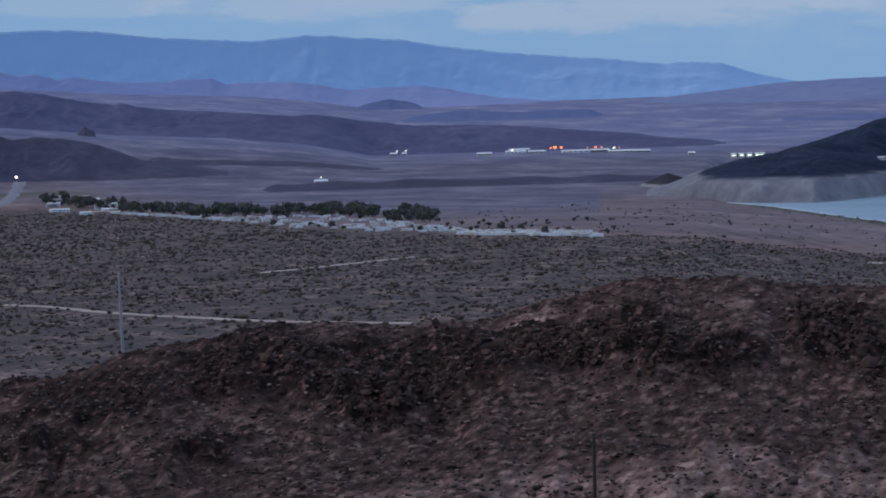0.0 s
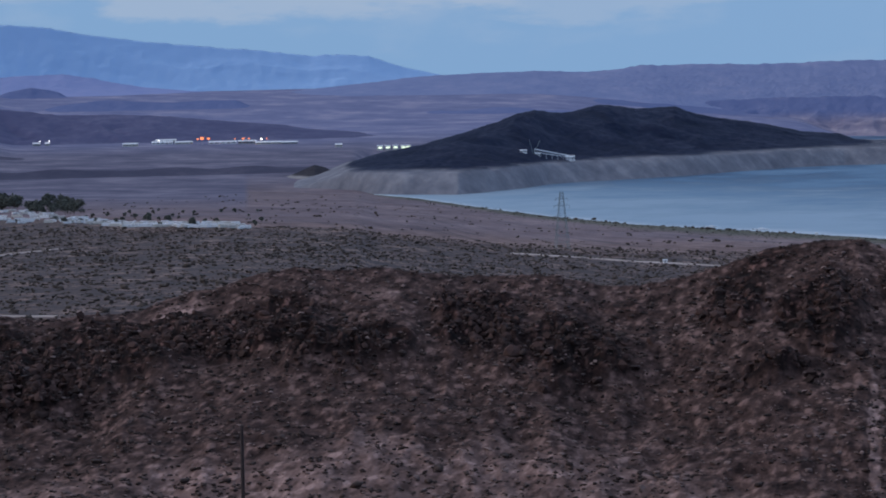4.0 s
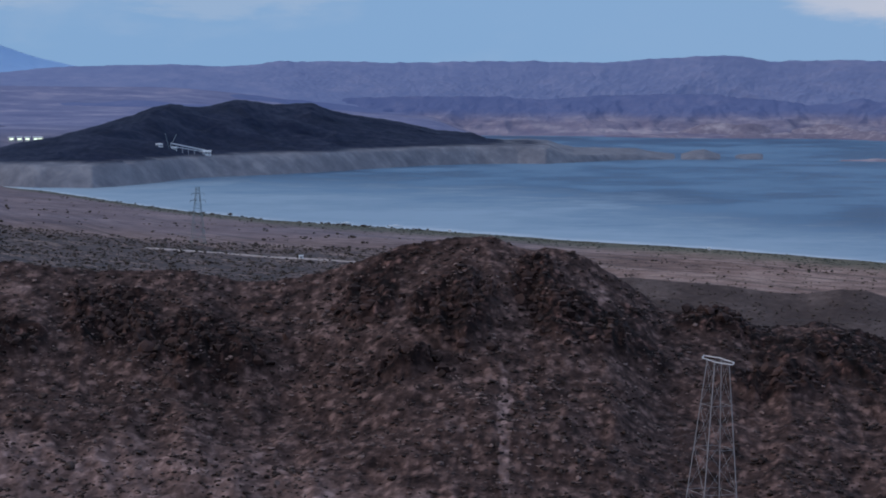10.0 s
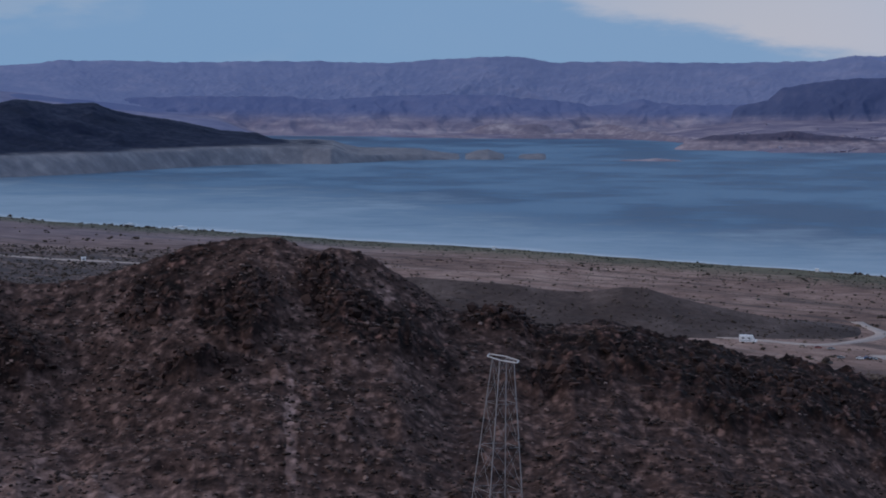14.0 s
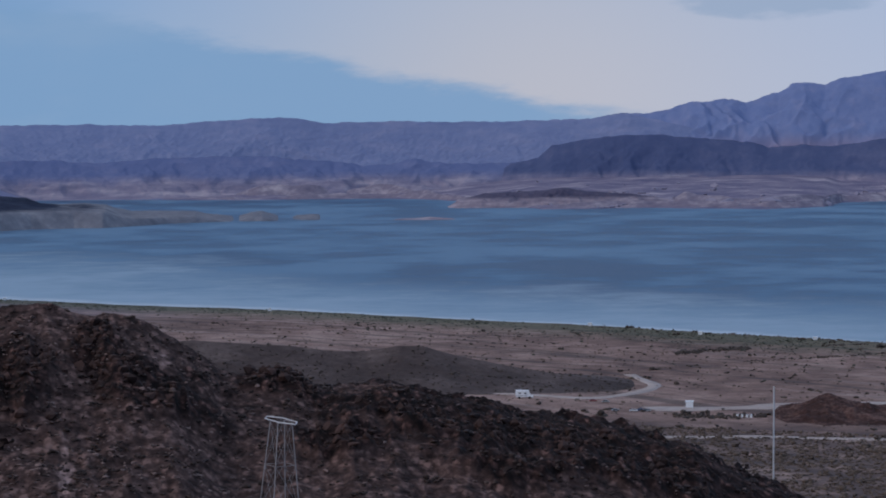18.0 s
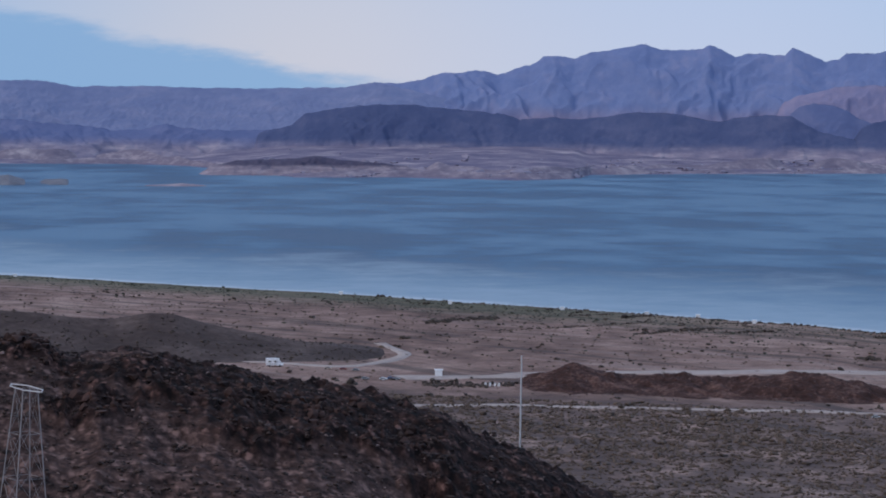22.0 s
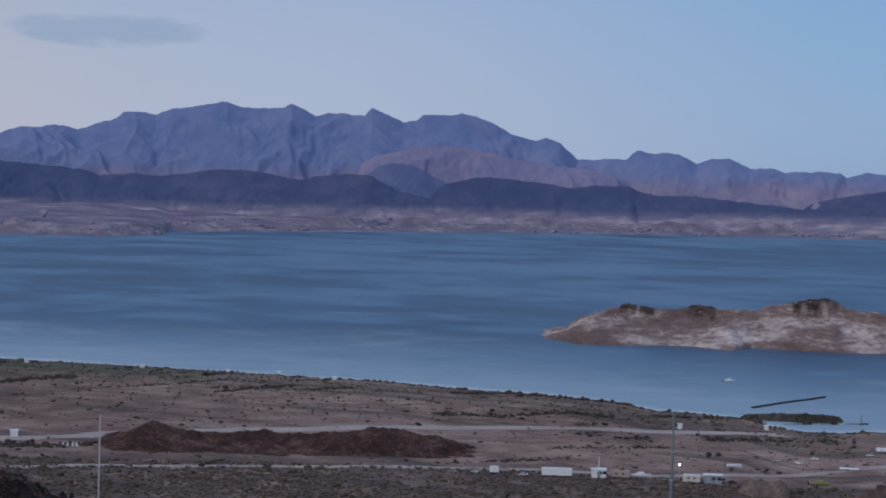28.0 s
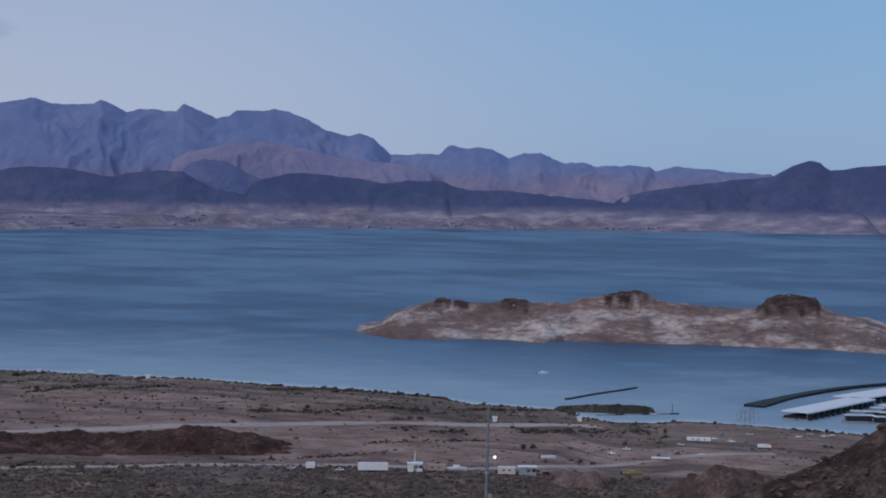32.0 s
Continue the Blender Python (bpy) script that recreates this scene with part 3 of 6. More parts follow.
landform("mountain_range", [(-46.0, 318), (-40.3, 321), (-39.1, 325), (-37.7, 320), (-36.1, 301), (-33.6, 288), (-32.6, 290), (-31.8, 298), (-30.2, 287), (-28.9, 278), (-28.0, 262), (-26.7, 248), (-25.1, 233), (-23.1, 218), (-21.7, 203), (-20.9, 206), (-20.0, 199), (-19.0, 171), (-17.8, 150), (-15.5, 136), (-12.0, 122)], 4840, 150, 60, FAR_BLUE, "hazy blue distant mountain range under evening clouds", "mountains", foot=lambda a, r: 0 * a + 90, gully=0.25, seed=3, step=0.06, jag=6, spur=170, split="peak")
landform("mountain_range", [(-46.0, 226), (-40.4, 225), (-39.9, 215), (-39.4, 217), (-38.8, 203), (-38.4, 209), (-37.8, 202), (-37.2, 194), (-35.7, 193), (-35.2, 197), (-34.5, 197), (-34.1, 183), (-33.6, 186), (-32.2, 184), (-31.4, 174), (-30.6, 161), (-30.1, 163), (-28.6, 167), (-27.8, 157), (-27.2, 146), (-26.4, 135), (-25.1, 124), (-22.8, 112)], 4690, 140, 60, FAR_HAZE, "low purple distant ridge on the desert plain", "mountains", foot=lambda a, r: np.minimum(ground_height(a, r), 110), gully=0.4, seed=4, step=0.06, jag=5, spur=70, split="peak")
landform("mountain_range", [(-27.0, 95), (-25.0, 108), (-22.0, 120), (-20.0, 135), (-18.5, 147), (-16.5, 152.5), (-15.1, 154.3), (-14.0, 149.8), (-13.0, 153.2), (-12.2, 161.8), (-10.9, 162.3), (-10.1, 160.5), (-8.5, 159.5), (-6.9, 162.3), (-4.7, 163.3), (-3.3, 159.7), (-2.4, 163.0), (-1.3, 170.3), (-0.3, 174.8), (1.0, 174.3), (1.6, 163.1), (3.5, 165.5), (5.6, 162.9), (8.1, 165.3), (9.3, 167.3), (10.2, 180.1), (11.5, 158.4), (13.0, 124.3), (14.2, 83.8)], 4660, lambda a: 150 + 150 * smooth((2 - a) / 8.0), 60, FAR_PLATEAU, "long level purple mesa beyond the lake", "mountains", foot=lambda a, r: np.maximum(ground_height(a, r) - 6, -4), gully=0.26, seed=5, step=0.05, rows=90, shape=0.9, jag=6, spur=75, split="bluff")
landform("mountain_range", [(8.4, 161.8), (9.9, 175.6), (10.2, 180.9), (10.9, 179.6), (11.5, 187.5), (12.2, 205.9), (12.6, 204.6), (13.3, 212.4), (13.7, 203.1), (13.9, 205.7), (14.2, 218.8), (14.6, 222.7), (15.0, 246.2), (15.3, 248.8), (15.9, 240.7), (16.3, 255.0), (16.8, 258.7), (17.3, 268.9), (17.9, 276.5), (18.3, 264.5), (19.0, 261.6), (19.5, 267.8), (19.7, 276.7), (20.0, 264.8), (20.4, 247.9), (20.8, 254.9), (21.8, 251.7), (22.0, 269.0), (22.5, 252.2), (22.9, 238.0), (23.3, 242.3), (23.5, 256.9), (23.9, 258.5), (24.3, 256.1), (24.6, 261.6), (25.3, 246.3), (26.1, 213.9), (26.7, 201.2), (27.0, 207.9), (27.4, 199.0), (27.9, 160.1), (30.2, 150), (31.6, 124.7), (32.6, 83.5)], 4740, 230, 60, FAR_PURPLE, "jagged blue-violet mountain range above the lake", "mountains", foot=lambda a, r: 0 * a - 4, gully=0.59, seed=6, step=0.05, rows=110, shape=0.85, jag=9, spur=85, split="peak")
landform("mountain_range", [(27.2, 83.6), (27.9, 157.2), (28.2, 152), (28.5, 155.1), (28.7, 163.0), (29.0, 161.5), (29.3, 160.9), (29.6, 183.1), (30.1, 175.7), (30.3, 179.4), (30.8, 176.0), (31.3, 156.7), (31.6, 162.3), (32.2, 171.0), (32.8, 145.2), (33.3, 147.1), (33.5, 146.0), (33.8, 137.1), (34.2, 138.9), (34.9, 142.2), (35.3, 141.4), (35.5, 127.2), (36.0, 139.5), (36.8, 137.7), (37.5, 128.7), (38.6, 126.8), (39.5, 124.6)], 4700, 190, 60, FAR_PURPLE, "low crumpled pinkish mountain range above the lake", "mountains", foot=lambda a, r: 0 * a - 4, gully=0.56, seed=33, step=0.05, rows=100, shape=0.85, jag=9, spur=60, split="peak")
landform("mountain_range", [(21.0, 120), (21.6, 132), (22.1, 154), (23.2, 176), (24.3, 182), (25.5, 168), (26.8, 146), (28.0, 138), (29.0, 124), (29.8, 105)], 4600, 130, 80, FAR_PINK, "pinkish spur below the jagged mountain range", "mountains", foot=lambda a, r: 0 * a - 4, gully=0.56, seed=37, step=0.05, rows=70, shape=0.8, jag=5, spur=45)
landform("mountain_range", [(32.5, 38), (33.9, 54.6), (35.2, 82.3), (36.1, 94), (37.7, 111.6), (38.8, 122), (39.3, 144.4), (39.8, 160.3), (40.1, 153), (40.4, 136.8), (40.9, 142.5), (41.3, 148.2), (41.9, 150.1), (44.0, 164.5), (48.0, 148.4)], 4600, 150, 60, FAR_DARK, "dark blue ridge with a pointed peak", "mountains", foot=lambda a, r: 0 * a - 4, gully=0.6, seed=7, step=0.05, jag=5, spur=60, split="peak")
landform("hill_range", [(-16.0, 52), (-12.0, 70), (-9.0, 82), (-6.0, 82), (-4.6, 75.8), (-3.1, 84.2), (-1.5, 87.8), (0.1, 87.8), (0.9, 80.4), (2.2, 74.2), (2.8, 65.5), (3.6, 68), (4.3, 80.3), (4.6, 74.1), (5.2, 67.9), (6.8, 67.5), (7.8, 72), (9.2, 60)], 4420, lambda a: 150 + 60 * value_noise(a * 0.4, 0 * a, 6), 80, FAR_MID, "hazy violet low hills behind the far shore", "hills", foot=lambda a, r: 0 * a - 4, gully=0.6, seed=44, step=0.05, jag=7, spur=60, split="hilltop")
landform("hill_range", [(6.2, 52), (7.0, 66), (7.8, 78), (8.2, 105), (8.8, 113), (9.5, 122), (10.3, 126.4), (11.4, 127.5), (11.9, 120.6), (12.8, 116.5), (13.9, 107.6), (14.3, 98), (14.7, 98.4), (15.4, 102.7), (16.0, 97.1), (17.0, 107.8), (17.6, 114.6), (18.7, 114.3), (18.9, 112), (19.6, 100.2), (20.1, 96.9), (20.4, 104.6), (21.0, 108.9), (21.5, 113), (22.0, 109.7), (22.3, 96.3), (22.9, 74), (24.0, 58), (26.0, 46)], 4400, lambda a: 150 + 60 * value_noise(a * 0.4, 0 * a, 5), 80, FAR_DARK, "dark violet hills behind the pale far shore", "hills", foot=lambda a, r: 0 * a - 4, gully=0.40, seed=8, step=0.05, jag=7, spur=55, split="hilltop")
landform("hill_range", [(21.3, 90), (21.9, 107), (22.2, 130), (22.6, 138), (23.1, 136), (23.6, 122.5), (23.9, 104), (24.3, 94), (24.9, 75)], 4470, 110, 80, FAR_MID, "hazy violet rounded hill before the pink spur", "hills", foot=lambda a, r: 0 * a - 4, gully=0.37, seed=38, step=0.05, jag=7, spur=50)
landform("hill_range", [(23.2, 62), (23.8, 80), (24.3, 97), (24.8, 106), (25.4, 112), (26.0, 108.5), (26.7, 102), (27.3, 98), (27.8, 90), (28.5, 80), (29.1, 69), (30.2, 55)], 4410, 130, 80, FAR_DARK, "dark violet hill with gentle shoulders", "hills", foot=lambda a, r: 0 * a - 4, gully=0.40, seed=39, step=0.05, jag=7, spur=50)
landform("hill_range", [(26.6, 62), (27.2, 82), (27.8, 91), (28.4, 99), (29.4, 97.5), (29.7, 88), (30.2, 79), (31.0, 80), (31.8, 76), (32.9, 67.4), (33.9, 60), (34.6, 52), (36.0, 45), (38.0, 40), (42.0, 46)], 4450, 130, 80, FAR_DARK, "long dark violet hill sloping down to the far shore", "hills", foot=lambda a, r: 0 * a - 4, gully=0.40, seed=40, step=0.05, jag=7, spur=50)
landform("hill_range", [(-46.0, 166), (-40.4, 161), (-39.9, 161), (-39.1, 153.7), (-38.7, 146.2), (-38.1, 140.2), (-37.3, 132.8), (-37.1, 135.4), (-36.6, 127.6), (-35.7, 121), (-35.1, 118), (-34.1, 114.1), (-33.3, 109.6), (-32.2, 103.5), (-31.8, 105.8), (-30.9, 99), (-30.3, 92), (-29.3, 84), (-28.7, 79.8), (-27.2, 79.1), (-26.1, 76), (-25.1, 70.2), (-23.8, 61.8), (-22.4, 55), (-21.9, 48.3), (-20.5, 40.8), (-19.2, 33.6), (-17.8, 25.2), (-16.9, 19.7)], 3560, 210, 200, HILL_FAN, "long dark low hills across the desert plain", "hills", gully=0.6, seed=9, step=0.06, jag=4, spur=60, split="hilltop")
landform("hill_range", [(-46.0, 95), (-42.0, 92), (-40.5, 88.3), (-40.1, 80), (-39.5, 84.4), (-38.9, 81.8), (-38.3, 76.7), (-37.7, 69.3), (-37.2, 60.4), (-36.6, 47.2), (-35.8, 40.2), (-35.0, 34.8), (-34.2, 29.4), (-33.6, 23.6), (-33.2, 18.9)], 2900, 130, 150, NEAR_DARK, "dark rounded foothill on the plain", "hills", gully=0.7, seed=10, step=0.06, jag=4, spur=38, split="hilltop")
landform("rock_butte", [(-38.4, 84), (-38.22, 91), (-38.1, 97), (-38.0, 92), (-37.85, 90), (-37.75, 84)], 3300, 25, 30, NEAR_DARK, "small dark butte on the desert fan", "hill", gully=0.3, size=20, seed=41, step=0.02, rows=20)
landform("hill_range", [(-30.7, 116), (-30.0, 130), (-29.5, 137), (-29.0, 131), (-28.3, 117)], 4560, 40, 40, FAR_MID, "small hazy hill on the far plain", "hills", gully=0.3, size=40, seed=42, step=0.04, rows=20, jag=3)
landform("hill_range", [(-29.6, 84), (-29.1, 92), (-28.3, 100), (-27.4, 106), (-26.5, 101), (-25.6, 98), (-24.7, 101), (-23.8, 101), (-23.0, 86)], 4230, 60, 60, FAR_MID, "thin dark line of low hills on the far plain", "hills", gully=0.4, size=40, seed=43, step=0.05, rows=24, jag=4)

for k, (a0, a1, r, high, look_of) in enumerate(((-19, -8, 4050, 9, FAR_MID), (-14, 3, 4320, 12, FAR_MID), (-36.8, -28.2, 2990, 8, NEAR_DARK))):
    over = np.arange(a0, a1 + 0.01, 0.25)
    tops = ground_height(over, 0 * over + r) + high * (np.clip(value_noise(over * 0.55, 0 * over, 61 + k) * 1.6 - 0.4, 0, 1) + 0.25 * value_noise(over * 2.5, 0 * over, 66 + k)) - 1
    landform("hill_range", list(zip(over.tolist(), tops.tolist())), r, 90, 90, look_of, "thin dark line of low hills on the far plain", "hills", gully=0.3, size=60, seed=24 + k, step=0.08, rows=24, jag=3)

over = np.arange(-33.5, -20.9, 0.25)
tops = ground_height(over, 0 * over + 2540) + 3.5 + 5.5 * value_noise(over * 0.9, 0 * over, 71)
landform("scrub_belt", list(zip(over.tolist(), tops.tolist())), 2540, 60, 60, NEAR_DARK, "long dark belt of low scrubby rises on the plain", "rise", gully=0.2, size=40, seed=29, step=0.08, rows=16)

# the dark peninsula with its pale band of old lake bed
SADDLE_SHORE = [(-24, 2180), (-22, 2170), (-20, 2075), (-19.1, 2045), (-17.5, 2023), (-16.7, 2057), (-15.6, 2135), (-14.9, 2215), (-14, 2265), (-12.6, 2310), (-11, 2385), (-9.4, 2495), (-8, 2595), (-6.6, 2655), (-5.4, 2675), (-4.6, 2665), (-3.8, 2715), (-2.8, 2795), (-1.4, 2840), (2.4, 2880)]
SADDLE_CREST = [(-24, 2290), (-21, 2300), (-20, 2320), (-18, 2380), (-16, 2550), (-13, 2800), (-10, 2950), (-6, 2990), (3, 2960)]
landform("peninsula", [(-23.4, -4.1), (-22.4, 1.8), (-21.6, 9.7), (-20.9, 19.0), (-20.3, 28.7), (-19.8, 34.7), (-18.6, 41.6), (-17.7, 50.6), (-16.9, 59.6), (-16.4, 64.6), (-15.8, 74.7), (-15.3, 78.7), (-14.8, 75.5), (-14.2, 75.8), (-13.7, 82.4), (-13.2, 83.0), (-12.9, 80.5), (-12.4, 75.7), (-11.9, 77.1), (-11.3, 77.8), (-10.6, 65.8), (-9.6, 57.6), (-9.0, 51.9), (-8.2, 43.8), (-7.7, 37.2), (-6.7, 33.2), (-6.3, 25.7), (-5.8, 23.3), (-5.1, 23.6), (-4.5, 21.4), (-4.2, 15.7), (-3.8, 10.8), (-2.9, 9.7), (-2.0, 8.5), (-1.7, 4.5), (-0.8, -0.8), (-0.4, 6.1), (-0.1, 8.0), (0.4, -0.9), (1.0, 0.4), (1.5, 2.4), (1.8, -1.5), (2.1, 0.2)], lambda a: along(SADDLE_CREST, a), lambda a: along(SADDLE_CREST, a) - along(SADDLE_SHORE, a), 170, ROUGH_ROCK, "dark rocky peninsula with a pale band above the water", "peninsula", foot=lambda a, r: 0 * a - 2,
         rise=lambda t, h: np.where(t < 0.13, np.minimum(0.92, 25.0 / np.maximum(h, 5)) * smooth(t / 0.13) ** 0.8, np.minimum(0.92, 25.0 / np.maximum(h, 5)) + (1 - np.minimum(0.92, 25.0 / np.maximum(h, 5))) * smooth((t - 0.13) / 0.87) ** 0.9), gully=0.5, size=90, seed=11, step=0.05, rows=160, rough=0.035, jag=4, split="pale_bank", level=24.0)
ISLAND_SHORE = [(26, 1300), (26.8, 1298), (27.5, 1240), (29, 1247), (30.6, 1262), (31.4, 1260), (32.4, 1231), (33, 1262), (34, 1256), (35.3, 1251), (36.9, 1257), (38.5, 1245), (40.2, 1249), (41, 1233), (42, 1221), (46, 1200)]


def island_relief(x, y, a, t):
    """Low ledges, small gullies and tumbled blocks."""
    step_of = ridged(x / 26, y / 26, 4, 301) - 0.55
    lift = 3.2 * step_of * np.sin(np.pi * np.clip(t, 0, 1)) + 1.3 * (np.abs(2 * value_noise(x / 6, y / 6, 302) - 1) - 0.4) + 0.6 * fbm(x / 2.5, y / 2.5, 3, 303)
    cap = np.max([smooth((half - np.abs(a - mid)) / 0.12) for mid, half in ((29.48, 0.3), (30.0, 0.28), (31.55, 0.45), (34.75, 0.7), (39.3, 0.95))], 0) * smooth((t - 0.84 + 0.1 * fbm(x / 5, y / 5, 3, 304)) / 0.05)
    return lift * smooth(t / 0.12), cap


landform("rock_island", [(26.3, -2.5), (26.8, -1.5), (27.2, 0.6), (27.7, 3.0), (28.1, 10.0), (28.6, 14.0), (28.9, 17.1), (29.2, 18.6), (29.3, 20.6), (29.5, 21.2), (29.7, 20.2), (29.75, 18.8), (29.95, 19.8), (30.4, 18.0), (30.9, 18.8), (31.2, 19.8), (31.5, 21.6), (31.8, 21.2), (32.0, 19.3), (33.0, 18.8), (33.3, 20.8), (33.5, 22.6), (34.0, 24.0), (34.2, 25.4), (34.7, 27.2), (35.2, 27.5), (35.35, 25.4), (35.6, 22.4), (36.2, 20.5), (36.8, 19.0), (37.8, 17.7), (38.4, 18.8), (38.55, 21.0), (38.7, 25.7), (38.9, 27.0), (39.2, 27.9), (39.8, 27.4), (40.05, 26.2), (40.2, 21.0), (40.35, 18.8), (40.8, 15.9), (41.4, 13.4), (42.0, 8.7), (44.0, 5), (46.0, -2.0)], 1335, lambda a: 1335 - along(ISLAND_SHORE, a), 90, ISLAND_ROCK, "pale banded rock island with dark caps in the lake", "island", foot=lambda a, r: 0 * a - 2, gully=0.5, size=32, seed=12, step=0.03, rows=130, rough=0.04, jag=2.0, relief=island_relief, split="knoll",
         rise=lambda t, h: np.where(t < 0.2, 0.3 * smooth(t / 0.2) ** 0.7, 0.3 + np.minimum(0.7, 16 / np.maximum(h, 8) - 0.3) * smooth((t - 0.2) / 0.62) ** 0.85 + np.maximum(0, 1 - 16 / np.maximum(h, 8)) * smooth((t - 0.82) / 0.1)))
landform("low_hill", [(-5.0, 24.9), (-3.4, 26.0), (-2.1, 26.7), (-0.9, 25.3), (0.6, 23.9), (1.9, 21.5), (2.8, 21.3), (3.8, 23.4), (4.5, 22.9), (5.4, 19.3), (6.4, 16.5), (7.2, 14.3), (8.4, 11.6), (10.0, 8.7), (11.2, 6.3)], 780, 60, 60, KNOLL, "low dark gravel knoll on the beach plain", "hill", gully=0.25, size=30, seed=13, step=0.06)
landform("rock_ridge", [(13.9, 4.8), (14.3, 7.3), (14.5, 9.1), (15.2, 11.4), (15.5, 12.4), (15.75, 13.9), (15.95, 14.5), (16.2, 14.0), (16.6, 12.6), (17.2, 11.2), (17.7, 10.8), (18.4, 11.0), (19.3, 12.0), (19.6, 11.6), (20.0, 10.4), (20.6, 10.5), (21.3, 11.9), (21.9, 12.4), (22.2, 13.0), (22.7, 13.0), (23.0, 12.6), (23.4, 12.1), (24.0, 10.9), (24.6, 8.6), (25.2, 6.0), (25.9, 4.0)], 695, 38, 36, RED_ROCK, "low red-brown rock outcrop beside a dirt road", "hill", gully=0.7, size=12, seed=14, step=0.04, rows=70, crag=3.2, bare=0.4)
# dark outcrops and pale gravel patches on the near ridge: bearing, height up the slope, half widths of both
OUTCROPS = ((-14.5, 0.73, 1.7, 0.085), (-16.9, 0.82, 1.0, 0.08), (-17.9, 0.89, 0.4, 0.05), (-8.94, 0.61, 1.1, 0.035), (-9.8, 0.86, 0.7, 0.07), (-7.0, 0.76, 1.0, 0.1), (-4.9, 0.88, 0.6, 0.06), (-3.6, 0.77, 0.9, 0.06), (-30.5, 0.8, 1.8, 0.1), (-27.8, 0.84, 1.4, 0.1), (-25.7, 0.85, 1.0, 0.06),
            (-23.4, 0.81, 1.4, 0.07), (-29.7, 0.69, 1.2, 0.06), (0.44, 0.96, 0.9, 0.04), (4.5, 0.88, 1.7, 0.06), (6.9, 0.83, 0.5, 0.14), (2.1, 0.73, 1.0, 0.04), (8.2, 0.92, 1.5, 0.06), (10.8, 0.86, 2.4, 0.08), (-21.0, 0.72, 1.2, 0.05), (-33.5, 0.85, 1.5, 0.08))
GRAVEL = ((-25.5, 0.95, 1.1, 0.035), (-36.5, 0.94, 0.9, 0.03), (-20.1, 0.91, 1.0, 0.04), (-23.2, 0.29, 2.0, 0.1), (-5.7, 0.42, 0.22, 0.13), (-20.0, 0.4, 2.5, 0.12), (-10.4, 0.88, 1.0, 0.05), (2.9, 0.83, 1.0, 0.05), (-3.0, 0.9, 0.5, 0.05))


def patches(table, a, t):
    """How far inside the nearest of some patches a place lies: 1 in the middle, 0 at the rim."""
    return np.max([1 - np.sqrt(((a - p[0]) / p[2]) ** 2 + ((t - p[1]) / p[3]) ** 2) for p in table], 0)


def ridge_relief(x, y, a, t):
    """Ribs and gullies down the slope, craggy outcrops, and a rubble of rounded lumps."""
    u, v = np.radians(a) * 360, (1 - t) * 130
    warp = 10 * fbm(u / 30, v / 34, 3, 201)
    mask = np.sin(np.pi * np.clip(t, 0, 1)) ** 0.7
    lift = mask * (5.0 * (ridged((u + warp) / 26, v / 60, 3, 202) - 0.62) + 1.2 * (ridged((u - warp) / 9, v / 18, 3, 203) - 0.6))
    rock = smooth((np.clip(patches(OUTCROPS, a, t), -0.8, 1) + 2.0 * fbm(x / 11, y / 11, 4, 204) + 0.5 * smooth((t - 0.5) / 0.3) + 0.3 * smooth((a + 5.5) / 4.0) * smooth((t - 0.5) / 0.22) + 0.4 * smooth((a - 3) / 4.0) + 0.5 * smooth((-31 - a) / 3.0) + 0.22) / 0.75) * smooth((t - 0.42 + 0.5 * smooth((a - 1) / 5.0)) / 0.12)
    gravel = 0.7 * smooth((np.clip(patches(GRAVEL, a, t), -0.8, 1) + 1.2 * fbm(x / 14, y / 14, 4, 205) - 0.05) / 0.6)
    gravel = np.maximum(gravel, smooth((patches(((-5.75 + 0.012 * fbm(x / 5, y / 5, 2, 211), 0.43, 0.2, 0.14),), a, t) + 1.6 * fbm(x / 4, y / 4, 3, 212) + 0.1) / 0.4))
    gravel = np.maximum(gravel * (1 - rock), 0.85 * smooth((0.4 + 0.06 * smooth((-9 - a) / 6.0) + 0.09 * np.exp(-((a + 24) / 6.5) ** 2) - 0.22 * smooth((-30.5 - a) / 4.0) - 0.12 * smooth((a + 5) / 6.0) - 0.5 * smooth((a - 2) / 5.0) + 0.5 * fbm(x / 18, y / 18, 3, 206) - t) / 0.3))
    cliff = ridged((u + 2 * warp) / 7, v / 16, 3, 207) - 0.5 + 0.5 * (ridged(u / 2.6, v / 12, 2, 208) - 0.5)
    lift += rock * (0.6 + 5.0 * cliff) * (0.1 + 0.9 * mask)
    lumps = np.abs(2 * value_noise(x / 3.4, y / 3.4, 209) - 1) * 0.5 + np.abs(2 * value_noise(x / 1.5, y / 1.5, 210) - 1) * 0.34
    return lift + lumps * (0.7 + 0.6 * rock) - 0.3, rock - gravel


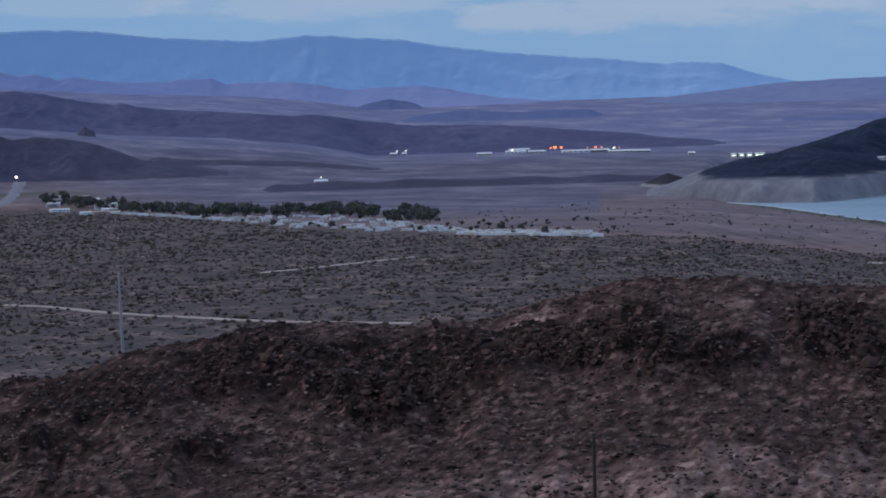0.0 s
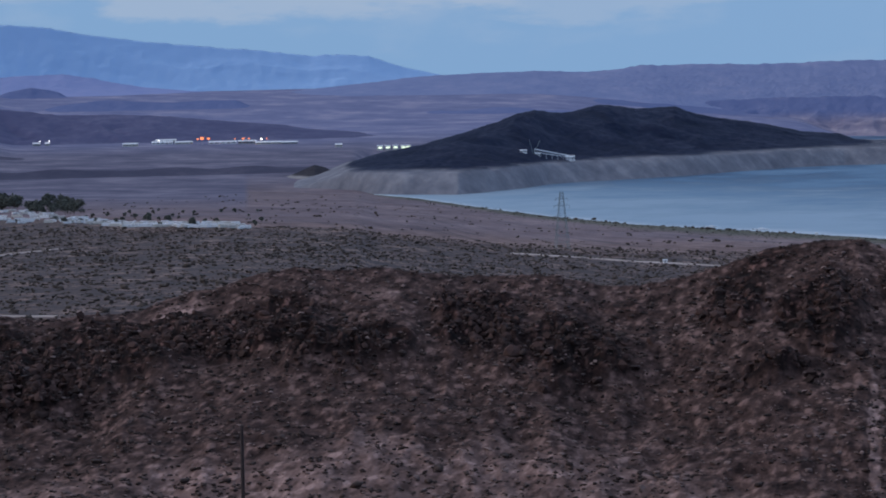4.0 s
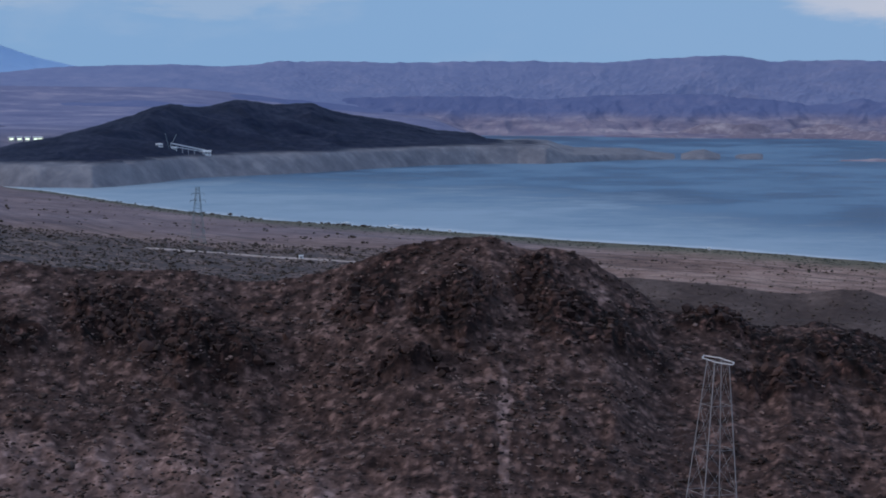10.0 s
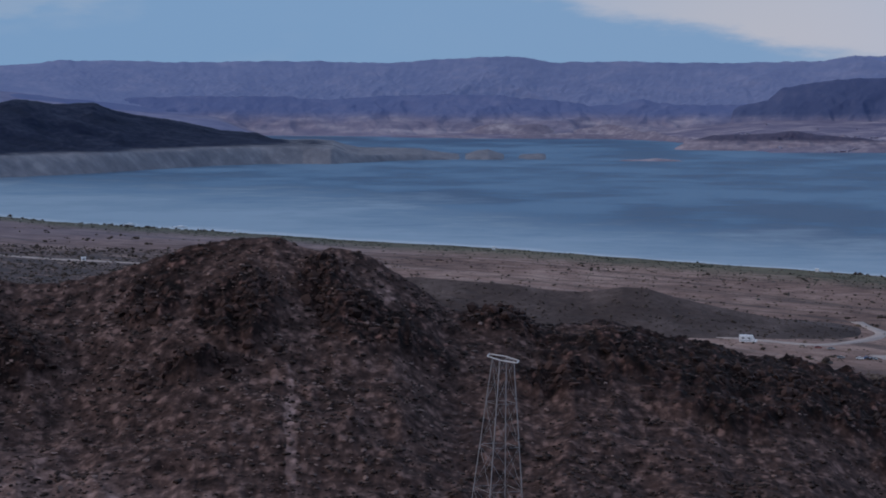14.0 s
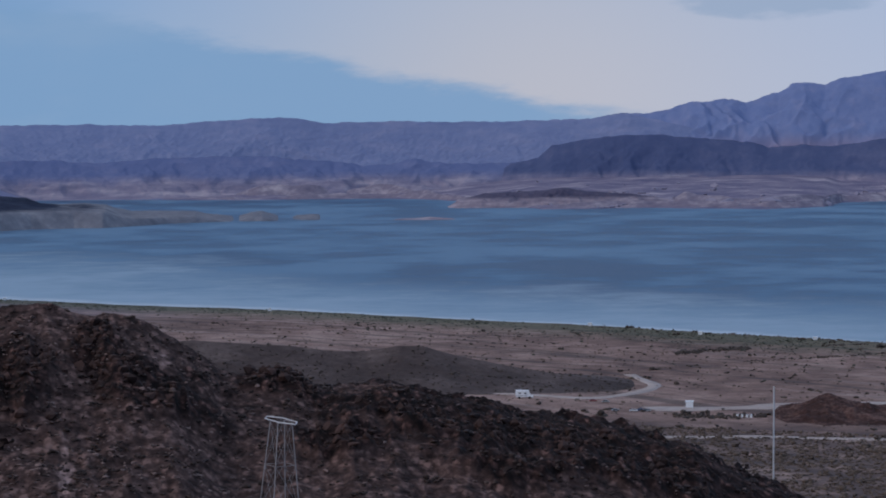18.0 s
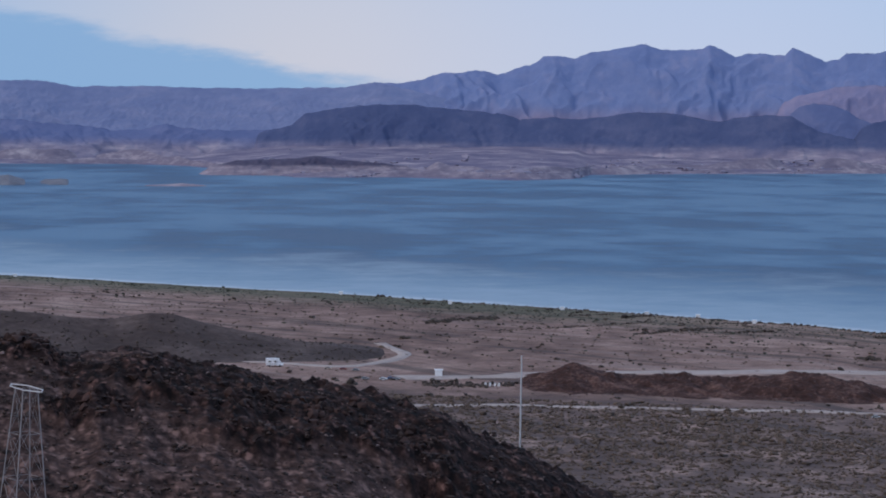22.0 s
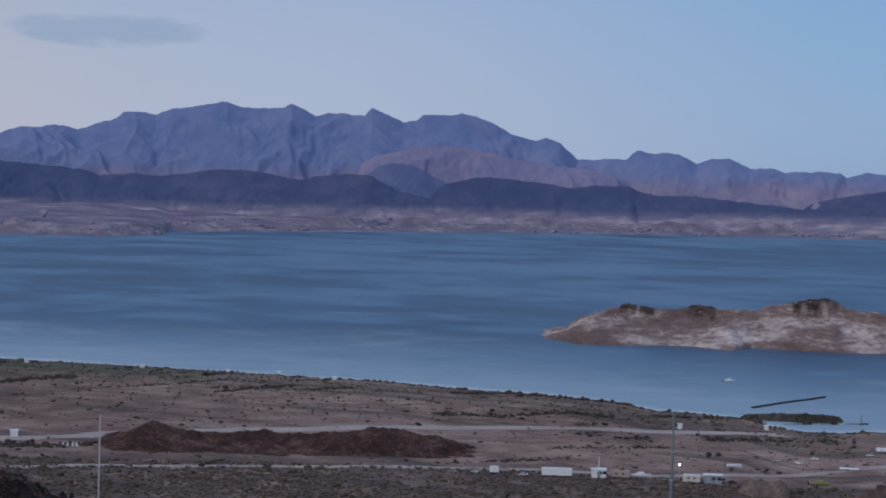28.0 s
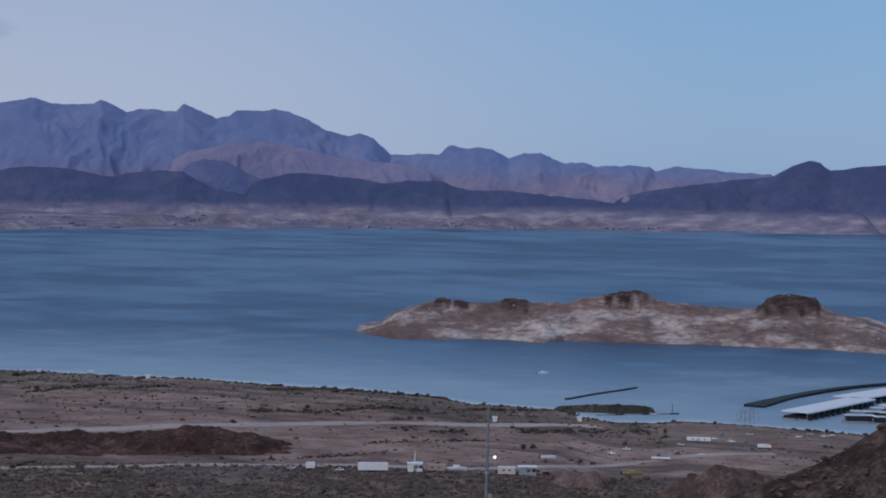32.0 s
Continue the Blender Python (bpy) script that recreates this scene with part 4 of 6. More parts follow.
HILL_CREST = [(-46.0, 50.7), (-43.0, 52.0), (-40.8, 53.7), (-39.2, 54.9), (-38.6, 55.9), (-37.8, 57.7), (-37.3, 59.1), (-36.0, 60.2), (-34.7, 60.9), (-34.0, 62.2), (-33.4, 62.6), (-31.1, 63.3), (-30.2, 62.6), (-29.5, 62.0), (-28.5, 62.3), (-26.7, 62.7), (-26.2, 64.3), (-25.3, 65.8), (-24.6, 66.4), (-23.8, 67.8), (-23.0, 69.2), (-22.0, 69.8), (-21.4, 69.2), (-19.8, 69.5), (-18.2, 68.2), (-17.4, 67.6),
              (-15.9, 67.7), (-14.7, 67.4), (-14.2, 66.5), (-13.5, 65.5), (-12.5, 65.4), (-11.5, 66.4), (-10.6, 67.8), (-9.6, 69.6), (-8.8, 71.8), (-8.2, 72.1), (-7.4, 73.1), (-6.7, 73.4), (-6.2, 73.6), (-5.8, 72.7), (-5.3, 71.5), (-4.9, 71.1), (-4.6, 71.7), (-4.1, 71.3), (-3.5, 70.1), (-3.0, 68.0), (-2.3, 65.4), (-1.8, 63.2), (-1.4, 61.1), (-0.9, 60.1), (-0.4, 60.4), (0.3, 60.7),
              (0.8, 59.7), (1.3, 57.5), (1.6, 57.0), (2.2, 57.8), (2.7, 57.7), (3.5, 58.0), (4.0, 56.6), (4.7, 55.2), (5.3, 54.5), (5.9, 53.6), (6.4, 52.7), (6.9, 50.7), (7.2, 49.8), (7.9, 50.2), (8.7, 49.5), (10.0, 48.1), (11.0, 46.9), (11.6, 46.1), (12.4, 45.7), (12.9, 43.1), (13.6, 40.1), (14.2, 38.6), (14.7, 37.7), (15.2, 36.0), (16.7, 30.7), (17.8, 26.1)]
rocky_hill = landform("rocky_hill", HILL_CREST, 360, 130, 110, ROCK, "dark red-brown rocky ridge strewn with stones and scrub", "hill", foot=lambda a, r: ground_height(a, r), gully=0.0, size=26, seed=15, step=0.055, rows=230, shape=1.25, rough=0.02, relief=ridge_relief)
landform("hillside", [(33.5, 65.5), (36.0, 69.2), (37.9, 71.6), (38.7, 72.7), (39.2, 73.3), (39.9, 74.2), (40.4, 75.1), (41.0, 76.2), (42.1, 78.6), (44.0, 81.6), (48.0, 85.0)], 185, 80, 60, SLOPE, "brown stony hillside of a nearby spur", "hill", gully=0.2, size=14, seed=16, step=0.06, rows=110, crag=0.7, bare=-0.5)
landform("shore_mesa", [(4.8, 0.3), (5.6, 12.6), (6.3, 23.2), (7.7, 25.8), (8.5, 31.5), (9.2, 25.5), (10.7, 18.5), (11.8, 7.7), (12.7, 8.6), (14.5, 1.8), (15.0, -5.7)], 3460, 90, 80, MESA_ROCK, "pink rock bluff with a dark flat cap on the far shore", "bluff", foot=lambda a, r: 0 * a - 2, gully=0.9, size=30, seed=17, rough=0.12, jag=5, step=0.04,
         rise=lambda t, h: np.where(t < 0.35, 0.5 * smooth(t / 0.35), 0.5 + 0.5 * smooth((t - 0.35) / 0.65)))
landform("rock_cone", [(-22.8, 2.8), (-22.4, 7.1), (-22.0, 13.6), (-21.6, 20.8), (-21.3, 17.3), (-20.9, 8.3), (-20.4, 4.9)], 2420, 90, 60, CONE_ROCK, "small dark cone of rock on pale old lake bed", "hill", foot=lambda a, r: 0 * a + 2, gully=0.2, size=30, seed=18, step=0.04)
landform("shoal", [(3.3, 0.0), (3.7, 1.6), (4.3, 2.2), (4.7, 4.0), (5.2, 2.0), (5.8, 0.5)], 2850, 25, 25, MESA_ROCK, "low pale reef just above the water", "reef", foot=lambda a, r: 0 * a - 1.5, step=0.04, size=12)


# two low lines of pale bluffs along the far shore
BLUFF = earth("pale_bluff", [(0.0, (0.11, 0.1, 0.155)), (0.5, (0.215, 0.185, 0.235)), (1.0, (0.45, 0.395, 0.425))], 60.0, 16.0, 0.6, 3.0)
for k, (off, low, high, deep) in enumerate(((45, 2.0, 10.0, 40), (170, 8.0, 20.0, 60))):
    bluffs = np.arange(-5.5, 46.1, 0.35)
    rise_of = low + high * np.clip(value_noise(bluffs * 0.9, 0 * bluffs, 41 + k) * 1.5 - 0.35 + 0.5 * (value_noise(bluffs * 4, 0 * bluffs, 43 + k) - 0.5), 0, 1)
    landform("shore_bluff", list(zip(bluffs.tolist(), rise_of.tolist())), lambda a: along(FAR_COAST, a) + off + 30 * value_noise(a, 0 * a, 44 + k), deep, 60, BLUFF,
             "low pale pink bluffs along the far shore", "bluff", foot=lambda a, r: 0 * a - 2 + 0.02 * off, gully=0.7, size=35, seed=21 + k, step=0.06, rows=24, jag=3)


# ---- building things ----
def part(name, bm, mat, parent, label=""):
    me = bpy.data.meshes.new(name)
    bm.to_mesh(me)
    bm.free()
    me.materials.append(mat)
    ob = new(name, me)
    ob.parent = parent
    return tagged(ob, label)


def thing(name, label, category, group="", m=Matrix.Identity(4)):
    ob = tagged(new(name), label, category, group)
    ob.matrix_basis = m
    ob.empty_display_size = 0.5
    return ob


def box(bm, x0, x1, y0, y1, z0, z1, taper=0.0, top=0.0):
    """A box; taper draws its top in along y, top along x."""
    v = [bm.verts.new(p) for p in ((x0, y0, z0), (x1, y0, z0), (x1, y1, z0), (x0, y1, z0), (x0 + top, y0 + taper, z1), (x1 - top, y0 + taper, z1), (x1 - top, y1 - taper, z1), (x0 + top, y1 - taper, z1))]
    for q in ((3, 2, 1, 0), (4, 5, 6, 7), (0, 1, 5, 4), (1, 2, 6, 5), (2, 3, 7, 6), (3, 0, 4, 7)):
        bm.faces.new([v[i] for i in q])
    return bm


def boxed(*sizes, taper=0.0, top=0.0, soften=0.0):
    bm = bmesh.new()
    box(bm, *sizes, taper=taper, top=top)
    if soften:
        bmesh.ops.bevel(bm, geom=list(bm.edges), offset=soften, segments=2, affect="EDGES")
    return bm


def beam(bm, a, b, wide, deep=None):
    """A square bar from a to b."""
    a, b = Vector(a), Vector(b)
    along_it = (b - a).normalized()
    side = along_it.cross(Vector((0.31, 0.17, 0.93))).normalized()
    up = along_it.cross(side)
    ring = [(side * i * wide + up * j * (deep or wide)) / 2 for i, j in ((-1, -1), (1, -1), (1, 1), (-1, 1))]
    p, q = [bm.verts.new(a + r) for r in ring], [bm.verts.new(b + r) for r in ring]
    for i in range(4):
        bm.faces.new((p[i], p[(i + 1) % 4], q[(i + 1) % 4], q[i]))
    bm.faces.new(p[::-1])
    bm.faces.new(q)
    return bm


def tube(r0, r1, z0, z1, sides=10, rings=1, bend=0.0):
    """An upright tapered tube."""
    bm = bmesh.new()
    loops = []
    for k in range(rings + 1):
        f = k / rings
        r, z = r0 + (r1 - r0) * f, z0 + (z1 - z0) * f
        loops.append([bm.verts.new((r * math.cos(6.28319 * i / sides) + bend * f * f, r * math.sin(6.28319 * i / sides), z)) for i in range(sides)])
    for p, q in zip(loops, loops[1:]):
        for i in range(sides):
            bm.faces.new((p[i], p[(i + 1) % sides], q[(i + 1) % sides], q[i]))
    bm.faces.new(loops[0][::-1])
    bm.faces.new(loops[-1])
    return bm


def wheel(r, wide, x, y, z):
    bm = bmesh.new()
    bmesh.ops.create_cone(bm, cap_ends=True, segments=12, radius1=r, radius2=r, depth=wide, matrix=Matrix.Translation((x, y, z)) @ Matrix.Rotation(radians(90), 4, "X"))
    return bm


def at(az, d, turn=0.0, lift=0.0, lean=0.0, z=None):
    """A pose on the ground at a bearing and distance; turn is the heading, in degrees from across the view."""
    a = radians(az)
    height = max(float(ground_at(az, d)), 0.0) if z is None else z
    return pose(d * math.sin(a), d * math.cos(a), height + lift, 0, lean, turn - az)


def top_of(ob, az, d):
    """The height of a landform at a bearing and distance."""
    x, y, z, a, r, t = FORMS[ob]
    i = int(np.argmin(np.abs(a[0] - az)))
    return float(np.interp(d, r[:, i], z[:, i]))


WHITE = plain("white_paint", (0.82, 0.83, 0.84), 0.45, wear=0.15)
CREAM = plain("cream_paint", (0.6, 0.57, 0.52), 0.5)
GREY = plain("grey_paint", (0.3, 0.31, 0.33), 0.5)
TAN = plain("tan_paint", (0.42, 0.33, 0.28), 0.6)
DARK = plain("dark_glass", (0.02, 0.022, 0.026), 0.15)
TYRE = plain("tyre_rubber", (0.02, 0.02, 0.02), 0.9)
BLUE_PAINT = plain("blue_paint", (0.08, 0.14, 0.3), 0.4)
RED_PAINT = plain("red_paint", (0.3, 0.05, 0.04), 0.4)
YELLOW_PAINT = plain("yellow_paint", (0.3, 0.25, 0.09), 0.45)
STEEL = plain("galvanised_steel", (0.42, 0.44, 0.46), 0.55, 0.55)
PALE_STEEL = plain("pale_weathered_steel", (0.55, 0.56, 0.58), 0.7, 0.1)
POLE_WOOD = plain("creosoted_pole_wood", (0.045, 0.03, 0.028), 0.9, wear=0.4)
GREEN_STEEL = plain("grey_green_steel", (0.2, 0.25, 0.26), 0.6, 0.2)
ROOF = plain("pale_metal_roof", (0.76, 0.78, 0.8), 0.5, wear=0.12, grain=3.0)
ROAD = earth("graded_dirt", [(0.0, (0.2915, 0.2358, 0.212)), (0.5, (0.3974, 0.3312, 0.302)), (1.0, (0.5167, 0.4411, 0.4041))], 30.0, 3.0, 0.3, 0.2)
FAR_ROAD = earth("worn_grey_road", [(0.0, (0.17, 0.17, 0.2)), (0.5, (0.22, 0.22, 0.25)), (1.0, (0.28, 0.28, 0.31))], 30.0, 4.0, 0.2, 0.1)
BARK = earth("bark", [(0.0, (0.05, 0.04, 0.035)), (1.0, (0.13, 0.11, 0.09))], 1.0, 0.2, 0.6, 0.1)


def foliage(name, dark, light):
    m, n, b = material(name)
    geo = n.add("ShaderNodeNewGeometry")
    f = n.noise(geo.outputs["Position"], 0.6, 3.0)
    mixed = n.math("ADD", n.math("MULTIPLY", geo.outputs["Random Per Island"], 0.6), n.math("MULTIPLY", f, 0.4))
    n.put(b, "Base_Color", n.mix(n.span(mixed, 0.1, 0.9, smooth=False), dark, light))
    n.put(b, "Roughness", 0.8)
    b.inputs["Specular IOR Level"].default_value = 0.2
    return m


# leaf green is greyed to carry the haze over the distant park
LEAF = foliage("haze_grey_leaves", (0.06, 0.067, 0.06), (0.15, 0.157, 0.128))
SCRUB = foliage("desert_scrub_leaves", (0.03, 0.0225, 0.02), (0.1, 0.077, 0.063))
HILL_SCRUB = foliage("dark_hill_scrub", (0.022, 0.0145, 0.013), (0.078, 0.052, 0.044))
DRY_SCRUB = foliage("dry_brown_scrub", (0.058, 0.042, 0.033), (0.165, 0.12, 0.092))
GREEN_SCRUB = foliage("green_scrub_leaves", (0.032, 0.037, 0.03), (0.085, 0.092, 0.066))
PALE_STONE = foliage("pale_stone", (0.16, 0.125, 0.115), (0.5, 0.44, 0.41))
CRAG = foliage("dark_crag_stone", (0.012, 0.0068, 0.006), (0.085, 0.047, 0.039))
STONE = foliage("loose_stone", (0.04, 0.027, 0.024), (0.25, 0.17, 0.15))


def lamp_glow(name, colour, strength):
    m, n, b = material(name)
    n.put(b, "Base_Color", (*colour, 1))
    n.put(b, "Emission_Color", (*colour, 1))
    n.put(b, "Emission_Strength", strength)
    return m


WHITE_LAMP = lamp_glow("white_lamp", (1.0, 0.95, 0.85), 2.5)
ORANGE_LAMP = lamp_glow("orange_lamp", (1.0, 0.3, 0.1), 1.1)
GREEN_LAMP = lamp_glow("greenish_lamp", (0.85, 1.0, 0.72), 1.3)

# ---- scattered scrub and stones ----
rng = np.random.default_rng(7)


def icosahedron():
    bm = bmesh.new()
    bmesh.ops.create_icosphere(bm, subdivisions=1, radius=1.0)
    v = np.array([p.co[:] for p in bm.verts])
    f = np.array([[q.index for q in p.verts] for p in bm.faces])
    bm.free()
    return v, f


def strew(name, places, sizes, mat, label, category, flat=0.7, uneven=0.5, lobes=1, parent=None, sharp=False):
    """Many small lumps of scrub or stone at places, joined."""
    base, faces = icosahedron()
    n = len(places) * lobes
    places, sizes = np.repeat(places, lobes, 0), np.repeat(sizes, lobes)
    if lobes > 1:
        places = places + rng.normal(0, 0.45, (n, 3)) * sizes[:, None] * (1, 1, 0.25)
        sizes = sizes * rng.uniform(0.55, 0.85, n)
    v = base[None] * (1 + uneven * rng.uniform(-1, 1, (n, len(base), 1)))
    v = v * np.stack([rng.uniform(0.8, 1.3, n), rng.uniform(0.8, 1.3, n), flat * rng.uniform(0.7, 1.2, n)], 1)[:, None]
    a = rng.uniform(0, 6.28, n)
    c, s = np.cos(a)[:, None], np.sin(a)[:, None]
    v = np.stack([v[..., 0] * c - v[..., 1] * s, v[..., 0] * s + v[..., 1] * c, v[..., 2] + 0.4 * flat], -1)
    v = v * (sizes / 2)[:, None, None] + places[:, None]
    f = faces[None] + (np.arange(n) * len(base))[:, None, None]
    me = bpy.data.meshes.new(name)
    me.vertices.add(n * len(base))
    me.vertices.foreach_set("co", v.ravel())
    me.loops.add(f.size)
    me.loops.foreach_set("vertex_index", f.ravel().astype(np.int32))
    me.polygons.add(f.shape[0] * f.shape[1])
    me.polygons.foreach_set("loop_start", np.arange(0, f.size, 3, dtype=np.int32))
    me.update(calc_edges=True)
    me.materials.append(mat)
    if sharp:
        me.shade_flat()
    ob = new(name, me)
    if parent:
        ob.parent = parent
        return tagged(ob, label, kind="stuff")
    return tagged(ob, label, category, kind="stuff")


def on_form(ob, count, t0, t1, az0=-90, az1=90, seed=0, patchy=0.0):
    """Random places on the front of a landform."""
    x, y, z, a, r, t = FORMS[ob]
    rows = x.shape[0]
    i, j = rng.uniform(0, rows - 1.01, count * 3), rng.uniform(0, x.shape[1] - 1.01, count * 3)
    i0, j0 = i.astype(int), j.astype(int)
    u, v = i - i0, j - j0
    take = lambda g: (g[i0, j0] * (1 - v) + g[i0, j0 + 1] * v) * (1 - u) + (g[i0 + 1, j0] * (1 - v) + g[i0 + 1, j0 + 1] * v) * u
    p = np.stack([take(x), take(y), take(z)], 1)
    tt, aa = take(t), take(a)
    keep = (tt > t0) & (tt < t1) & (aa > az0) & (aa < az1)
    if patchy:
        keep &= fbm(p[:, 0] / 14, p[:, 1] / 14, 3, 90 + seed) > rng.uniform(-patchy, patchy, len(p))
    return p[keep][:count]


def on_plain(count, az0, az1, d0, d1, patchy=0.0, seed=0, size=40.0):
    a = rng.uniform(az0, az1, count)
    r = np.sqrt(rng.uniform(d0 ** 2, d1 ** 2, count))
    r = np.minimum(r, np.where(a > -20, along(NEAR_SHORE, a) - 3, 9999))
    x, y = r * np.sin(np.radians(a)), r * np.cos(np.radians(a))
    p = np.stack([x, y, ground_at(a, r)], 1)
    keep = (r > d0)
    if patchy:
        keep &= fbm(x / size, y / size, 3, 70 + seed) > rng.uniform(-patchy, patchy, count)
    return p[keep]


for a, t, wa, wt in OUTCROPS:
    p = on_form("rocky_hill", 16000, t - 1.7 * wt, t + 1.7 * wt, a - 1.7 * wa, a + 1.7 * wa, seed=7)
    if len(p):
        near = patches(((a, t, 1.7 * wa, 1.7 * wt),), np.degrees(np.arctan2(p[:, 0], p[:, 1])), 1 - (360 - np.hypot(p[:, 0], p[:, 1])) / 130)
        p = p[near > rng.uniform(0, 0.7, len(p))][:150 if a < 0 else 70]
        strew("outcrop", p, np.minimum(rng.gamma(1.8, 0.34, len(p)) + 0.3, 1.9), CRAG, "", "", 0.9, 0.5, parent=rocky_hill, sharp=True)
p = on_form("rocky_hill", 15000, 0.02, 1.0, seed=1, patchy=0.45)
strew("hill_scrub", p, rng.gamma(4, 0.12, len(p)) + 0.27, HILL_SCRUB, "dark low scrub dotted over the rocky ridge", "scrub", 0.6, lobes=2)
p = on_form("rocky_hill", 16000, 0.0, 1.0, seed=2, patchy=0.4)
p = p[rng.uniform(0, 1, len(p)) > 0.75 * smooth((np.degrees(np.arctan2(p[:, 0], p[:, 1])) + 3) / 5.0)]
strew("loose_stones", p, np.minimum(rng.gamma(2.0, 0.16, len(p)) + 0.17, 1.0), STONE, "loose brown and pale stones on the ridge", "stones", 0.55, sharp=True)
p = on_form("rocky_hill", 130, 0.04, 0.52, -6.05, -5.45, seed=2)
strew("wash_stones", p, np.minimum(rng.gamma(2.0, 0.2, len(p)) + 0.2, 0.8), PALE_STONE, "pale stones in a dry wash down the ridge", "stones", 0.4, sharp=True)
p = on_form("hillside", 3000, 0.1, 1.0, seed=3)
strew("hillside_stones", p, rng.gamma(2, 0.14, len(p)) + 0.12, STONE, "small brown stones on the hillside", "stones", 0.6, sharp=True)
p = on_form("hillside", 2600, 0.1, 1.0, seed=4)
strew("hillside_scrub", p, rng.gamma(3, 0.12, len(p)) + 0.15, DRY_SCRUB, "dry scrub on the hillside", "scrub", 0.6, lobes=2)
p = on_plain(30000, -44, -8, 430, 1180, 0.5, 1)
strew("plain_scrub", p, rng.gamma(4, 0.26, len(p)) + 0.4, SCRUB, "grey-green creosote scrub over the desert plain", "scrub", 0.6, lobes=2)
p = on_plain(16000, -44, -23, 1180, 2250, 0.5, 8)
p = p[np.hypot(p[:, 0], p[:, 1]) < along(PARK_FRONT, np.degrees(np.arctan2(p[:, 0], p[:, 1]))) - 8]
strew("plain_scrub", p, rng.gamma(4, 0.34, len(p)) + 0.7, SCRUB, "dense grey scrub before the caravan park", "scrub", 0.6)
p = on_plain(30000, 8, 36, 430, 645, 0.6, 2)
strew("plain_scrub", p, rng.gamma(4, 0.19, len(p)) + 0.3, DRY_SCRUB, "dense dry scrub below the road", "scrub", 0.6, lobes=2)
p = on_plain(9000, -6, 42, 640, 1130, 0.35, 6, 25.0)
strew("beach_scrub", p, rng.gamma(2, 0.22, len(p)) + 0.25, DRY_SCRUB, "small dry tufts over the beach plain", "scrub", 0.6)
p = on_plain(2600, -6, 42, 640, 1130, 0.22, 3)
strew("beach_scrub", p, rng.gamma(3, 0.35, len(p)) + 0.4, SCRUB, "scattered dark bushes on the beach plain", "scrub", 0.65, lobes=2)


def shore_scrub():
    a = rng.uniform(-19, 36, 12000)
    off = rng.gamma(1.6, 24.0, 12000) * (1 + 1.1 * smooth((a - 4) / 6.0) * smooth((24 - a) / 5.0)) + 3
    keep = fbm(a * 1.2, off / 30, 3, 77) > rng.uniform(-0.25, 0.3, 12000)
    a, off = a[keep], off[keep]
    r = along(NEAR_SHORE, a) - off
    p = np.stack([r * np.sin(np.radians(a)), r * np.cos(np.radians(a)), ground_at(a, r)], 1)
    strew("shore_scrub", p, rng.gamma(3, 0.19, len(p)) + 0.25, GREEN_SCRUB, "green tamarisk scrub along the water's edge", "scrub", 0.6, lobes=2)


shore_scrub()
# lines of brush along old water marks and road banks: bearings and distances, half width, size
BELTS = [
    (((11.68, 930), (12.61, 957), (13.71, 971)), 7, 1.1),
    # this thin line of scrub stands in for the shadow along a ledge
    (((13.63, 900), (16.4, 939), (18.32, 979)), 3, 0.6),
    (((15.84, 999), (16.96, 1017)), 3, 0.8),
    (((17.39, 999), (18.08, 1017)), 4, 1.0),
    (((17.93, 908), (19.13, 933), (19.86, 947)), 5, 0.9),
    (((19.94, 978), (21.07, 992)), 3, 0.7),
    (((11.71, 676), (14.21, 684)), 5, 0.9),
    (((11.72, 619), (16.13, 629)), 1.5, 0.5),
    (((20.26, 926), (21.56, 943)), 3, 0.8),
    (((24.48, 936), (26.11, 946), (27.73, 934), (29.67, 920)), 4, 1.0),
    (((24.01, 827), (26.12, 827), (27.74, 856), (29.12, 849)), 4, 0.9),
    (((27.12, 706), (27.77, 719), (30.67, 738)), 2.5, 0.7),
    (((24.37, 657), (27.13, 675), (27.94, 691)), 3, 0.6),
    (((29.22, 760), (30.18, 771)), 4, 0.8),
    (((31.79, 777), (33.69, 787), (35.42, 801)), 5, 0.8),
    (((31.65, 670), (33.88, 684)), 1.5, 0.5),
    (((28.08, 806), (28.72, 811)), 3, 0.7),
    (((29.68, 860), (32.41, 870), (33.04, 872)), 2, 0.9),
]


def brush_lines():
    places, sizes = [], []
    for line, half, size in BELTS:
        a0, a1 = line[0][0], line[-1][0]
        long = radians(a1 - a0) * line[0][1]
        n = int(long * half * 1.1)
        a = rng.uniform(a0, a1, n)
        thin = fbm(a * 2.6, 0 * a, 3, int(a0 * 10)) + 0.12 > rng.uniform(-0.3, 0.3, n)
        a = a[thin]
        r = along(line, a) + rng.normal(0, half * 0.8, len(a))
        r = np.minimum(r, along(NEAR_SHORE, a) - 2)
        places.append(np.stack([r * np.sin(np.radians(a)), r * np.cos(np.radians(a)), ground_at(a, r)], 1))
        sizes.append((rng.gamma(4, 0.3, len(a)) + 0.5) * size)
    strew("brush_line", np.concatenate(places), np.concatenate(sizes), SCRUB, "dark brush along old water marks, one line for a ledge's shadow", "scrub", 0.6, lobes=2)


